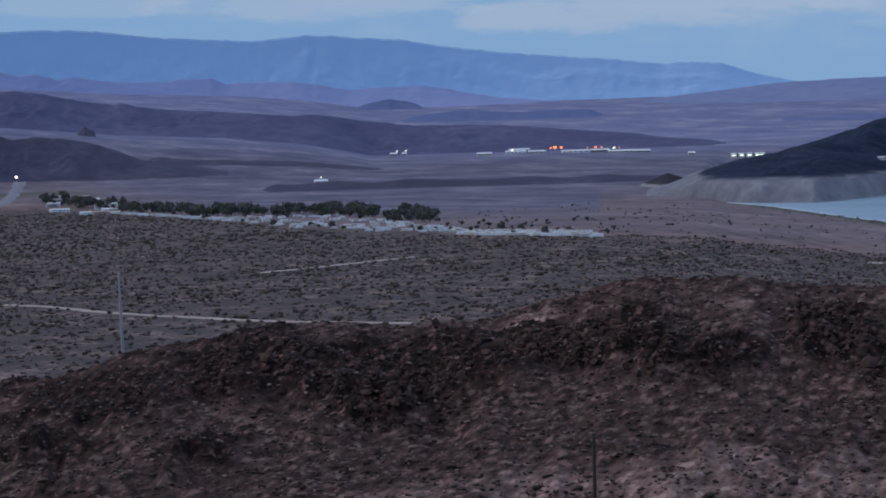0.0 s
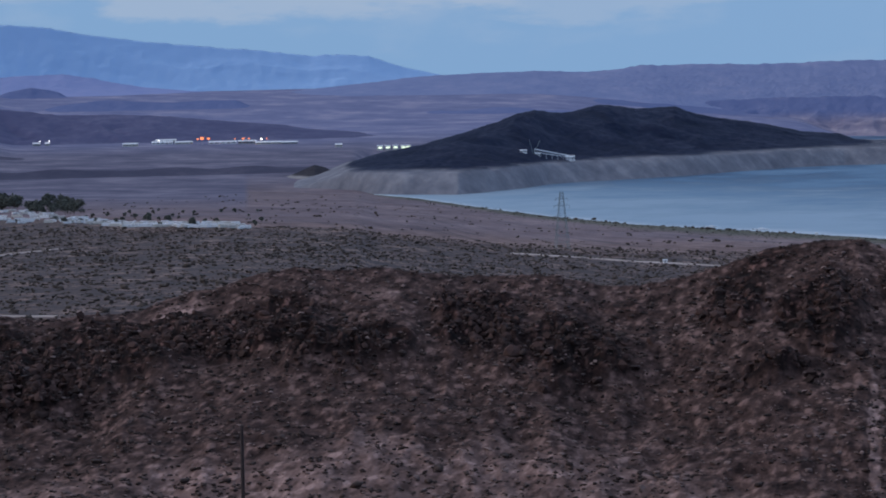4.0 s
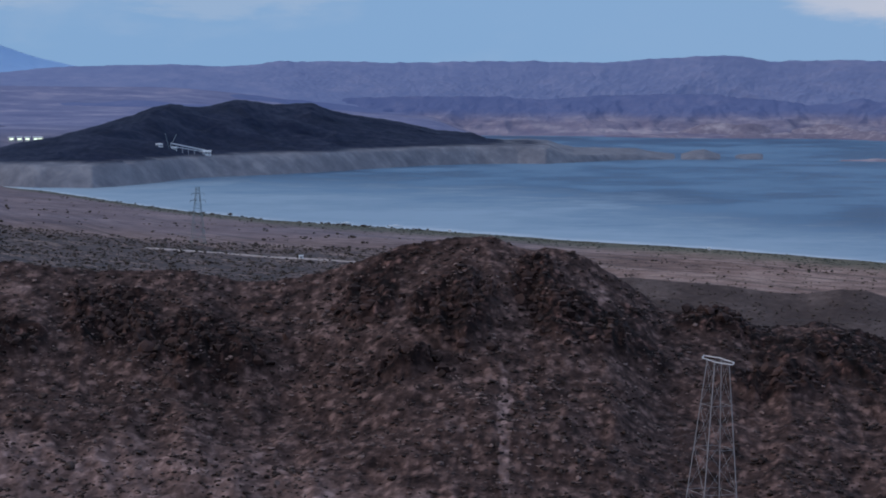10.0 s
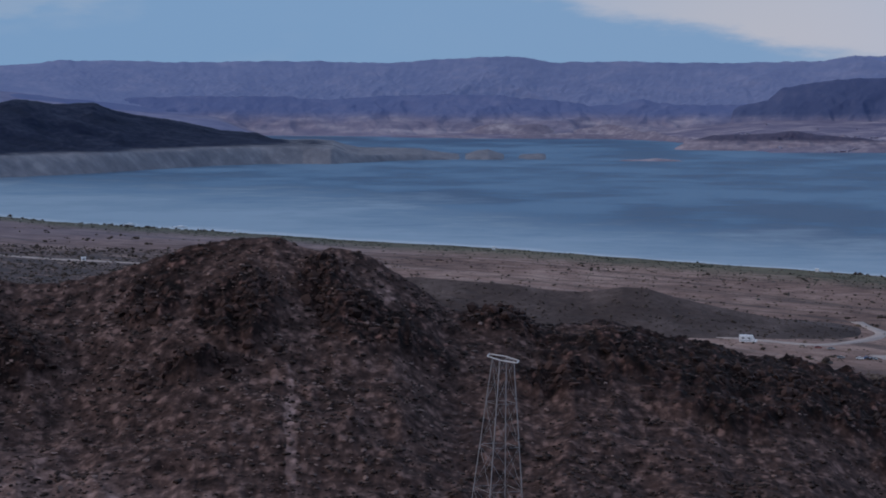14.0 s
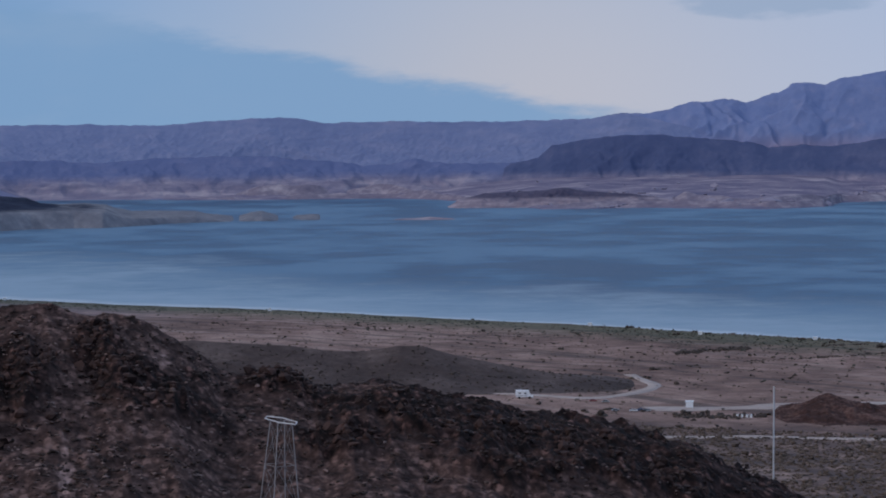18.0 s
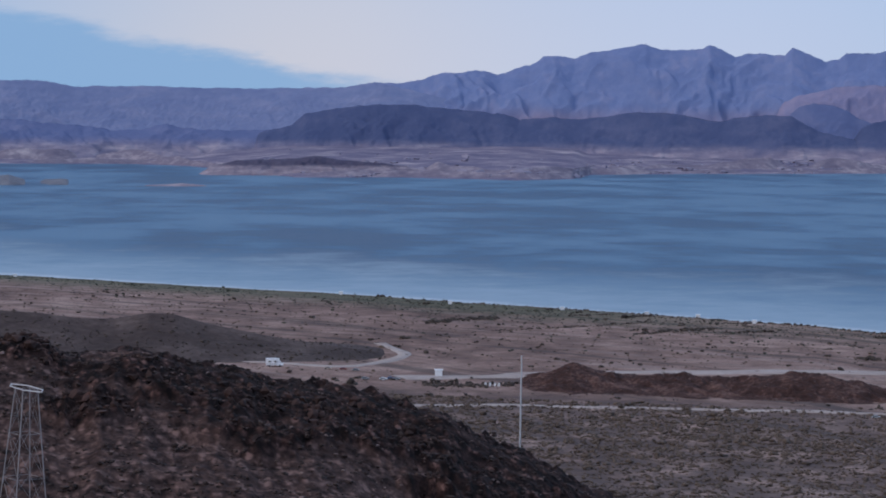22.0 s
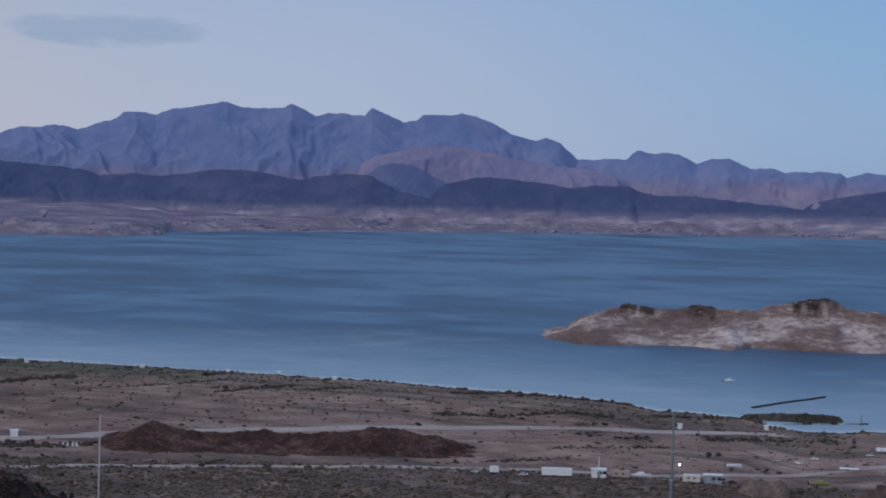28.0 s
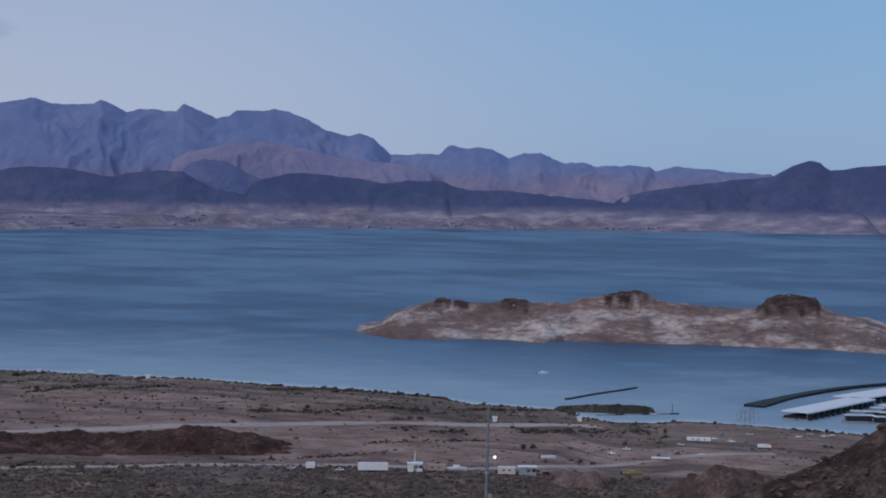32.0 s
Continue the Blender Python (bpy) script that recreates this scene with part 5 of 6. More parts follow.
brush_lines()
a = rng.uniform(7, 36, 1500)
r = along(FAR_COAST, a) + rng.gamma(1.6, 110.0, len(a)) + 15
a, r = a[fbm(a * 1.3, r / 90, 3, 88) > 0.02], r[fbm(a * 1.3, r / 90, 3, 88) > 0.02]
strew("far_shore_rocks", np.stack([r * np.sin(np.radians(a)), r * np.cos(np.radians(a)), ground_at(a, r)], 1), rng.gamma(2, 3.0, len(a)) + 3, FAR_PALE, "pale rock banks scattered over the far shore", "rocks", 0.5, sharp=True)
p = on_plain(900, -30, -8, 1150, 1900, 0.2, 5)
strew("far_scrub", p, rng.gamma(4, 0.3, len(p)) + 0.6, SCRUB, "dark bushes on the old shore terrace", "scrub", 0.7, lobes=2)
p = on_form("rock_ridge", 160, 0.05, 1.0)
strew("ridge_stones", p, rng.gamma(2, 0.12, len(p)) + 0.15, STONE, "stones and boulders on the red outcrop", "stones", 0.7, sharp=True)
p = on_form("rock_island", 220, 0.1, 1.0)
strew("island_boulders", p, rng.gamma(2, 0.3, len(p)) + 0.4, PALE_STONE, "pale boulders on the island", "stones", 0.8, sharp=True)

p = on_form("low_hill", 1500, 0.0, 1.0)
strew("knoll_scrub", p, rng.gamma(4, 0.15, len(p)) + 0.3, SCRUB, "sparse dark scrub on the gravel knoll", "scrub", 0.6, lobes=2)


# ---- roads ----
def road(name, points, wide, mat, label, lift=0.25, category="road"):
    """A strip along bearings and distances, laid on the ground with a thin bank."""
    pts = [Vector((d * math.sin(radians(a)), d * math.cos(radians(a)))) for a, d in points]
    line = []
    for k in range(len(pts) - 1):
        p0, p1, p2, p3 = pts[max(k - 1, 0)], pts[k], pts[k + 1], pts[min(k + 2, len(pts) - 1)]
        n = max(3, int((p2 - p1).length / 5))
        for i in range(n + (k == len(pts) - 2)):
            f = i / n
            line.append(0.5 * (2 * p1 + (p2 - p0) * f + (2 * p0 - 5 * p1 + 4 * p2 - p3) * f * f + (3 * p1 - p0 - 3 * p2 + p3) * f ** 3))
    x, y, z = (np.zeros((4, len(line))) for _ in range(3))
    for i, p in enumerate(line):
        way = (line[min(i + 1, len(line) - 1)] - line[max(i - 1, 0)]).normalized()
        side = Vector((-way.y, way.x))
        w2 = wide / 2 * (1 + 0.25 * math.sin(i * 0.7) * math.sin(i * 0.23))
        for j, (off, low) in enumerate(((-1.25, 0.6), (-1, 0), (1, 0), (1.25, 0.6))):
            q = p + side * off * w2
            x[j, i], y[j, i] = q
            z[j, i] = float(ground_at(math.degrees(math.atan2(q.x, q.y)), q.length)) + lift - low
    return tagged(grid_mesh(name, x, y, z, mat), label, category, kind="structure")


road("road", [(-40.64, 737), (-39.1, 706), (-37.2, 657), (-35.5, 628), (-33.7, 604), (-31.8, 588), (-29, 575)], 3.2, ROAD, "pale dirt track across the scrub plain")
road("road", [(-33.4, 885), (-32.7, 898), (-31.1, 931), (-28.9, 983)], 4.5, ROAD, "pale dirt track leading to the caravan park")
road("road", [(-41.5, 2350), (-40.6, 2430), (-40.2, 2600), (-39.9, 2828), (-39.8, 2980)], 15, FAR_ROAD, "wide pale road climbing past the settlement")
road("road", [(-16, 1078), (-14.3, 1072), (-12.9, 1063), (-10.8, 1052), (-8.5, 1040)], 9, ROAD, "pale gravel road on the old shore")
road("road", [(2.5, 748), (4.5, 743), (7.2, 733), (9.1, 726), (10.4, 747), (11.1, 778), (10.8, 800), (10.4, 825)], 4.5, ROAD, "pale dirt track winding toward the beach")
road("road", [(10.9, 696), (11.7, 701), (14.0, 712), (14.7, 722), (17.3, 736), (20.8, 753), (26.6, 784), (31, 800), (34, 815)], 10, ROAD, "wide pale gravel road along the beach")
road("road", [(8.5, 611), (10.1, 615), (12.7, 622), (14.8, 629), (19.9, 635), (24, 643), (26.7, 645), (30, 650), (34, 676), (37, 720), (39, 735)], 4.5, ROAD, "dirt road running below the red outcrop")


# ---- poles and lattice towers ----
def pole(name, m, height, r0, r1, mat, label, arms=()):
    ob = thing(name, label, "pole", m=m)
    part("shaft", tube(r0, r1, -1.0, height, 10, 4), mat, ob)
    for k, (z, wide) in enumerate(arms):
        arm = part("crossarm", beam(bmesh.new(), (-wide / 2, 0, z), (wide / 2, 0, z), 0.16), mat, ob)
        for x in (-0.45, 0.0, 0.45):
            part("insulator", boxed(x * wide - 0.06, x * wide + 0.06, -0.06, 0.06, z + 0.08, z + 0.35), PALE_STEEL, arm)
    return ob


a, d = -23.9, 266.0
pole("utility_pole", at(a, d, z=top_of("rocky_hill", a, d), lean=0.4), 12.1, 0.3, 0.22, POLE_WOOD, "dark weathered wooden pole on the stony slope")
pole("steel_pole", at(-37.3, 520, lean=-0.8), 20.6, 0.45, 0.26, GREY, "pale grey-green tapered steel pole on the plain")
pole("steel_pole", at(14.45, 455, lean=0.4), 31.0, 0.24, 0.16, PALE_STEEL, "slender pale steel pole behind the ridge")
mast = pole("steel_pole", at(30.82, 560, lean=0.6), 29.0, 0.5, 0.26, GREEN_STEEL, "tall grey steel pole with a lit lamp and equipment boxes", arms=())
part("equipment_box", boxed(0.4, 1.6, -0.5, 0.5, 0.0, 4.2, soften=0.05), GREY, mast, "grey equipment cabinet")
part("equipment_box", boxed(1.8, 2.7, -0.4, 0.4, 0.0, 2.6, soften=0.05), GREEN_STEEL, mast, "green-grey cabinet")
part("step_band", tube(0.56, 0.5, 10.0, 10.5, 10), STEEL, mast)
part("step_band", tube(0.46, 0.44, 18.0, 18.4, 10), STEEL, mast)


def lattice(name, m, height, foot, head, levels, mat, label, thick=0.16, platform=None, arms=()):
    """A four-legged lattice tower."""
    ob = thing(name, label, "tower", m=m)
    corners = ((-1, -1), (1, -1), (1, 1), (-1, 1))
    span = lambda f: (foot + (head - foot) * f) / 2
    for i, j in corners:
        part("leg", beam(bmesh.new(), (i * span(0), j * span(0), -1.0), (i * span(1), j * span(1), height), thick * 1.5), mat, ob)
    for k in range(levels):
        f0, f1 = k / levels, (k + 1) / levels
        s0, s1, z0, z1 = span(f0), span(f1), f0 * height, f1 * height
        for n in range(4):
            (i, j), (p, q) = corners[n], corners[(n + 1) % 4]
            part("girt", beam(bmesh.new(), (i * s1, j * s1, z1), (p * s1, q * s1, z1), thick * 0.8), mat, ob)
            part("cross_brace", beam(bmesh.new(), (i * s0, j * s0, z0), (p * s1, q * s1, z1), thick * 0.5), mat, ob)
            part("cross_brace", beam(bmesh.new(), (p * s0, q * s0, z0), (i * s1, j * s1, z1), thick * 0.5), mat, ob)
    if platform:
        long, wide, turn = platform
        hexa = [(-long / 2, 0), (-long / 4, -wide / 2), (long / 4, -wide / 2), (long / 2, 0), (long / 4, wide / 2), (-long / 4, wide / 2)]
        spin = Matrix.Rotation(radians(turn), 3, "Z")
        for p, q in zip(hexa, hexa[1:] + hexa[:1]):
            part("top_rail", beam(bmesh.new(), spin @ Vector((*p, height + 0.1)), spin @ Vector((*q, height + 0.1)), 0.12), PALE_STEEL, ob, "white rail of the six-sided top")
    for z, reach in arms:
        arm = part("crossarm", beam(beam(bmesh.new(), (-reach, 0, z), (reach, 0, z + 0.4), min(0.2, thick * 2.5)), (-reach, 0, z), (0, 0, z + 1.6), min(0.14, thick * 1.8)), mat, ob)
        for x in (-reach, reach):
            part("insulator", boxed(x - 0.09, x + 0.09, -0.09, 0.09, z - 1.3, z - 0.1), GREY, arm)
    return ob


TOWER_STEEL = plain("dull_galvanised_steel", (0.28, 0.27, 0.275), 0.7, 0.2)
lattice("lattice_tower", at(0.15, 236, turn=28, z=float(ground_at(0.15, 236)), lean=2.2), 26.0, 6.0, 1.9, 5, TOWER_STEEL, "pale galvanised lattice tower with a flat white top", 0.062, (8.6, 2.2, -95))
lattice("lattice_tower", at(-14.55, 1150, turn=10), 33.0, 8.0, 1.6, 8, GREEN_STEEL, "dark lattice power tower on the shore plain", 0.13, arms=((25, 4.5), (29, 3.6)))
lattice("lattice_tower", at(38.1, 722, turn=20), 17.5, 4.2, 1.0, 6, GREEN_STEEL, "thin lattice power tower beside the car park", 0.036, arms=((13, 2.6), (15.5, 2.2)))
lattice("lattice_tower", at(38.35, 728, turn=20), 17.5, 4.2, 1.0, 6, GREEN_STEEL, "thin lattice power tower beside the car park", 0.036, arms=((13.5, 2.6), (16, 2.2)))


# ---- vehicles ----
def trailer(name, m, long, wide, high, label, mat=WHITE, wheels=2, category="trailer", roof=ROOF, windows=2, group=""):
    ob = thing(name, label, category, group, m)
    part("body", boxed(-long / 2, long / 2, -wide / 2, wide / 2, 0.55, high, taper=0.05, soften=0.08), mat, ob)
    part("roof", boxed(-long / 2 + 0.08, long / 2 - 0.08, -wide / 2 + 0.1, wide / 2 - 0.1, high, high + 0.1), roof, ob)
    for k in range(windows):
        x = long * ((k + 1) / (windows + 1) - 0.5)
        part("window", boxed(x - 0.38, x + 0.38, -wide / 2 - 0.03, -wide / 2 + 0.05, high * 0.58, high * 0.74), DARK, ob)
    for k in range(wheels):
        x = -long * 0.12 + 0.85 * k
        part("wheel", wheel(0.38, wide * 0.98, x, 0, 0.38), TYRE, ob)
    part("hitch", beam(bmesh.new(), (long / 2, 0, 0.6), (long / 2 + 1.2, 0, 0.5), 0.14), GREY, ob)
    return ob


def motorhome(name, m, long, label, mat=WHITE, group="", category="motorhome"):
    ob = thing(name, label, category, group, m)
    part("body", boxed(-long / 2, long / 2 - 1.9, -1.2, 1.2, 0.6, 3.0, taper=0.05, soften=0.1), mat, ob)
    part("overcab", boxed(long / 2 - 2.0, long / 2 - 0.7, -1.15, 1.15, 2.0, 2.95, taper=0.1, soften=0.1), mat, ob)
    cab = bmesh.new()
    box(cab, long / 2 - 1.9, long / 2 - 0.2, -1.0, 1.0, 0.5, 1.9, taper=0.08, top=0.1)
    box(cab, long / 2 - 0.5, long / 2 + 0.7, -0.95, 0.95, 0.5, 1.2, taper=0.05)
    front_cab = part("cab", cab, mat, ob)
    part("windscreen", boxed(long / 2 - 0.32, long / 2 - 0.18, -0.85, 0.85, 1.25, 1.8), DARK, front_cab)
    for x in (-0.25, 0.1):
        part("window", boxed(x * long - 0.4, x * long + 0.4, -1.24, -1.16, 1.75, 2.2), DARK, ob)
    part("stripe", boxed(-long / 2 + 0.1, long / 2 - 2.0, -1.23, -1.18, 1.0, 1.2), GREY, ob)
    for x in (-long * 0.28, long / 2 - 0.6):
        part("wheel", wheel(0.4, 2.2, x, 0, 0.4), TYRE, ob)
    return ob


def car(name, m, label, mat, long=3.8, pickup=False, group="", category="car"):
    ob = thing(name, label, category, group, m @ Matrix.Diagonal((0.72, 0.72, 0.55, 1)))
    body = boxed(-long / 2, long / 2, -0.9, 0.9, 0.35, 0.95, taper=0.06, top=0.05, soften=0.08)
    part("body", body, mat, ob)
    x0, x1 = (-0.2, 1.1) if pickup else (-long * 0.36, long * 0.24)
    glazed = part("cabin", boxed(x0, x1, -0.8, 0.8, 0.95, 1.5, taper=0.14, top=0.35), DARK, ob, "dark glazed cabin")
    part("roof", boxed(x0 + 0.36, x1 - 0.36, -0.66, 0.66, 1.5, 1.55), mat, glazed)
    for x in (-long * 0.3, long * 0.3):
        part("wheel", wheel(0.33, 1.84, x, 0, 0.33), TYRE, ob)
    return ob


def motorboat(name, m, long, label, mat=WHITE, on_trailer=True, cabin=True, group=""):
    ob = thing(name, label, "boat", group, m)
    lift = 0.75 if on_trailer else -0.25
    hull = bmesh.new()
    loops = []
    for k in range(7):
        f = k / 6
        half = long * 0.15 * (1 - max(0, (f - 0.45) / 0.55) ** 2)
        x, keel = -long / 2 + long * f, 0.35 * max(0, f - 0.6) ** 1.5
        loops.append([hull.verts.new(p) for p in ((x, -half, lift + 1.0 + 0.2 * f), (x, -half * 0.8, lift + 0.35 + keel), (x, 0, lift + keel), (x, half * 0.8, lift + 0.35 + keel), (x, half, lift + 1.0 + 0.2 * f))])
    for p, q in zip(loops, loops[1:]):
        for i in range(4):
            hull.faces.new((p[i], p[i + 1], q[i + 1], q[i]))
        hull.faces.new((p[4], p[0], q[0], q[4]))
    hull.faces.new(loops[0])
    part("hull", hull, mat, ob)
    if cabin:
        cuddy = part("cabin", boxed(-long * 0.18, long * 0.2, -long * 0.1, long * 0.1, lift + 1.05, lift + 1.75, taper=0.1, top=0.25), mat, ob)
        part("windscreen", boxed(long * 0.16, long * 0.2, -long * 0.09, long * 0.09, lift + 1.2, lift + 1.6), DARK, cuddy)
    part("outboard", boxed(-long / 2 - 0.45, -long / 2, -0.25, 0.25, lift + 0.3, lift + 1.3, soften=0.05), DARK, ob)
    if on_trailer:
        frame_bm = bmesh.new()
        for y in (-0.6, 0.6):
            beam(frame_bm, (-long / 2, y, 0.55), (long / 2, y * 0.4, 0.6), 0.12)
        part("trailer_frame", frame_bm, GREY, ob)
        part("wheel", wheel(0.34, 1.9, -long * 0.15, 0, 0.34), TYRE, ob)
    return ob


def truck(name, m, label, mat=WHITE, group="", lamp=None):
    ob = thing(name, label, "truck", group, m)
    part("cargo_box", boxed(-4.2, 2.0, -1.2, 1.2, 0.9, 3.3, soften=0.06), mat, ob)
    front_cab = part("cab", boxed(2.2, 4.2, -1.1, 1.1, 0.6, 2.5, taper=0.1, top=0.15, soften=0.08), mat, ob)
    part("windscreen", boxed(4.0, 4.14, -0.95, 0.95, 1.6, 2.3), DARK, front_cab)
    part("chassis", boxed(-4.2, 4.0, -0.5, 0.5, 0.5, 0.9), GREY, ob)
    for x in (-3.0, -2.0, 3.2):
        part("wheel", wheel(0.48, 2.3, x, 0, 0.48), TYRE, ob)
    if lamp:
        part("beacon", boxed(2.6, 3.4, -0.7, 0.7, 2.5, 3.1, soften=0.1), lamp, ob, "lit warning lamp")
    return ob


def shed(name, m, long, wide, high, label, wall=WHITE, roof=ROOF, doors=1, category="building", group="", windows=2):
    ob = thing(name, label, category, group, m)
    part("wall", boxed(-long / 2, long / 2, -wide / 2, wide / 2, -1.0, high), wall, ob)
    r = bmesh.new()
    e = 0.3
    v = [r.verts.new(p) for p in ((-long / 2 - e, -wide / 2 - e, high), (long / 2 + e, -wide / 2 - e, high), (long / 2 + e, 0, high + wide * 0.14), (-long / 2 - e, 0, high + wide * 0.14), (long / 2 + e, wide / 2 + e, high), (-long / 2 - e, wide / 2 + e, high))]
    for q in ((0, 1, 2, 3), (3, 2, 4, 5), (0, 3, 5), (1, 4, 2), (0, 5, 4, 1)):
        r.faces.new([v[i] for i in q])
    part("roof", r, roof, ob)
    for k in range(doors):
        x = long * ((k + 0.5) / doors - 0.5)
        part("door", boxed(x - 0.5, x + 0.5, -wide / 2 - 0.04, -wide / 2 + 0.05, 0, min(2.1, high * 0.85)), GREY, ob)
    for k in range(windows):
        x = long * ((k + 1) / (windows + 1) - 0.5) + 1.1
        part("window", boxed(x - 0.6, x + 0.6, -wide / 2 - 0.04, -wide / 2 + 0.05, high * 0.45, high * 0.78), DARK, ob)
    return ob


# boat yard and roadside row by the pole
trailer("box_trailer", at(27.55, 632, 2), 9.6, 2.5, 2.7, "long white box trailer parked by the dirt road", windows=0)
shed("portable_office", at(28.75, 636, 4), 4.5, 2.6, 2.8, "small grey-white site office with a flue", WHITE)
part("flue", tube(0.14, 0.12, 2.8, 6.6, 8), WHITE, bpy.data.objects["portable_office"], "tall white flue")
trailer("caravan", at(29.35, 638, 0), 6.4, 2.4, 2.4, "tan flat-sided caravan in the roadside row", TAN, roof=TAN)
motorboat("motorboat", at(29.95, 639, 5), 6.6, "white cabin motorboat on a trailer")
trailer("caravan", at(31.4, 637, -3), 5.6, 2.4, 2.7, "grey-white caravan beside the lamp pole", CREAM)
shed("storage_shed", at(32.0, 639, 2), 5.6, 2.8, 2.8, "grey-blue storage shed in the roadside row", plain("grey_blue_sheet", (0.33, 0.36, 0.42), 0.5))
trailer("cargo_trailer", at(25.75, 633, 4), 2.9, 2.2, 2.3, "small white cargo trailer", windows=0, wheels=1)
car("parked_car", at(25.2, 634, 8), "white car parked by the dirt road", WHITE)
car("parked_car", at(26.6, 633, -6), "white car parked by the dirt road", WHITE)
car("parked_car", at(24.55, 634, 3), "silver car parked by the dirt road", STEEL)
car("parked_car", at(30.7, 641, 20), "dark car beside the lamp pole", GREY)
lampost = thing("street_lamp", "short street lamp with a lit white head", "lamp", m=at(31.05, 640))
part("shaft", tube(0.09, 0.07, -0.5, 5.2, 8), STEEL, lampost)
part("lamp_head", boxed(-0.35, 0.35, -0.35, 0.35, 5.1, 5.7, soften=0.12), WHITE_LAMP, lampost, "lit white lamp head")
for a, d, h in ((33.6, 560, 6.5), (34.3, 566, 7.2), (33.0, 556, 6.0), (35.2, 575, 6.5), (32.4, 552, 6.0), (34.8, 590, 5.5)):
    pole("utility_pole", at(a, d - 26, lean=0.5), h, 0.13, 0.1, POLE_WOOD, "short dark wooden post in the scrub")

# car park and launch ramp
truck("truck", at(38.72, 752, 3) @ Matrix.Diagonal((0.62, 0.62, 0.5, 1)), "white truck with an orange warning lamp", lamp=ORANGE_LAMP)
trailer("boat_trailer", at(36.87, 766, -3), 9.0, 2.4, 1.7, "long white trailer in the gravel car park", windows=3)
trailer("boat_trailer", at(35.8, 701, -4), 6.6, 2.2, 0.9, "low white flatbed trailer in the gravel car park", windows=0)
motorboat("motorboat", at(35.01, 648, 6), 7.0, "dark-hulled yellow motorboat on a trailer", YELLOW_PAINT)
motorboat("motorboat", at(32.58, 680, 4), 5.2, "white open motorboat on a trailer", cabin=False)
group = "cars in the gravel car park"
spots = ((36.97, 720, WHITE), (33.77, 718, CREAM), (34.83, 732, WHITE), (36.36, 752, WHITE), (37.55, 792, STEEL), (37.79, 770, WHITE), (39.69, 799, WHITE), (39.93, 789, STEEL), (40.39, 807, WHITE), (40.63, 812, WHITE),
         (37.88, 747, GREY), (34.4, 716, WHITE), (39.2, 753, RED_PAINT), (40.0, 812, CREAM), (37.3, 778, WHITE), (38.3, 800, WHITE))
for k, (a, d, mat) in enumerate(spots):
    name = "white" if mat is WHITE else "silver" if mat is STEEL else "cream" if mat is CREAM else "red" if mat is RED_PAINT else "grey"
    car("parked_car", at(a, d, 15 * math.sin(k * 2.1)), f"{name} car parked on the gravel lot", mat, pickup=k % 3 == 0, group=group)
for a, d in ((31.03, 815), (33.46, 832)):
    shed("restroom_block", at(a, d, 5), 1.8, 1.8, 1.9, "small white restroom block by the beach", WHITE, windows=0, doors=0)

# beach plain: camper, cars, white box building, white drums, beach huts
motorhome("camper_van", at(7.34, 720, 2), 5.6, "white camper van parked on the gravel flat")
shed("white_hut", at(12.09, 706, 5), 2.4, 2.2, 2.4, "small white square hut beside the track", WHITE, windows=0, doors=0)
for a, d, mat, word in ((10.5, 687, WHITE, "white"), (10.88, 689, STEEL, "silver"), (9.98, 687, GREY, "grey"), (9.34, 716, RED_PAINT, "red"), (9.7, 714, GREY, "dark"), (10.7, 690, BLUE_PAINT, "blue"), (8.9, 716, TAN, "tan")):
    car("parked_car", at(a, d, 8 * math.sin(a * 9)), f"{word} car on the beach flat", mat, group="cars on the beach flat")
drum = thing("marker_drum", "white marker drum beside the gravel road", "drum", "marker drums", at(13.45, 679))
part("body", tube(0.42, 0.4, 0, 1.1, 12), WHITE, drum)
part("cap", tube(0.44, 0.44, 1.1, 1.2, 12), GREY, drum)
for a in (13.58, 13.72, 13.83):
    copy_thing(drum, at(a, 679))
for a, d in ((0.07, 1242), (9.26, 1120), (15.63, 1040), (18.05, 1022), (19.5, 1016), (21.1, 992), (12.4, 1062), (-7.35, 1385)):
    shed("beach_hut", at(a, d, 3) @ Matrix.Scale(0.8, 4), 2.6, 2.2, 2.2, "small white hut on the beach", WHITE, windows=0, doors=0, group="beach huts")
motorboat("moored_boat", at(-8.9, 1448, 4, z=0), 11, "white boat drawn up at the water's edge", on_trailer=False)
motorboat("moored_boat", at(-10.3, 1480, 2, z=0), 9, "white boat lying off the beach", on_trailer=False)
motorboat("motorboat", at(32.39, 1044, 20, z=0), 6.5, "white motorboat under way on the lake", on_trailer=False)
shed("white_hut", at(-11.62, 1056, 5), 2.2, 2.0, 1.7, "small white hut beside the gravel road", WHITE, windows=0)


# ---- marina ----
def chain_of(name, points, size, label, mat, category="breakwater", deep=2.0):
    """A floating breakwater: one long mat of floats with its cells as parts."""
    ob = thing(name, label, category)
    pts = [Vector((d * math.sin(radians(a)), d * math.cos(radians(a)), 0.0)) for a, d in points]
    dense = []
    for p, q in zip(pts, pts[1:]):
        n = max(2, int((q - p).length / (size * 1.15)))
        dense += [p.lerp(q, i / n) for i in range(n)]
    for i, p in enumerate(dense[:-1]):
        q = dense[i + 1]
        grow = 1.0 + 0.5 * max(0.0, 1 - i / 4)
        bm = bmesh.new()
        beam(bm, p + Vector((0, 0, 0.1)), p.lerp(q, 0.93) + Vector((0, 0, 0.1)), size * grow, deep)
        part("float", bm, mat, ob)
    return ob


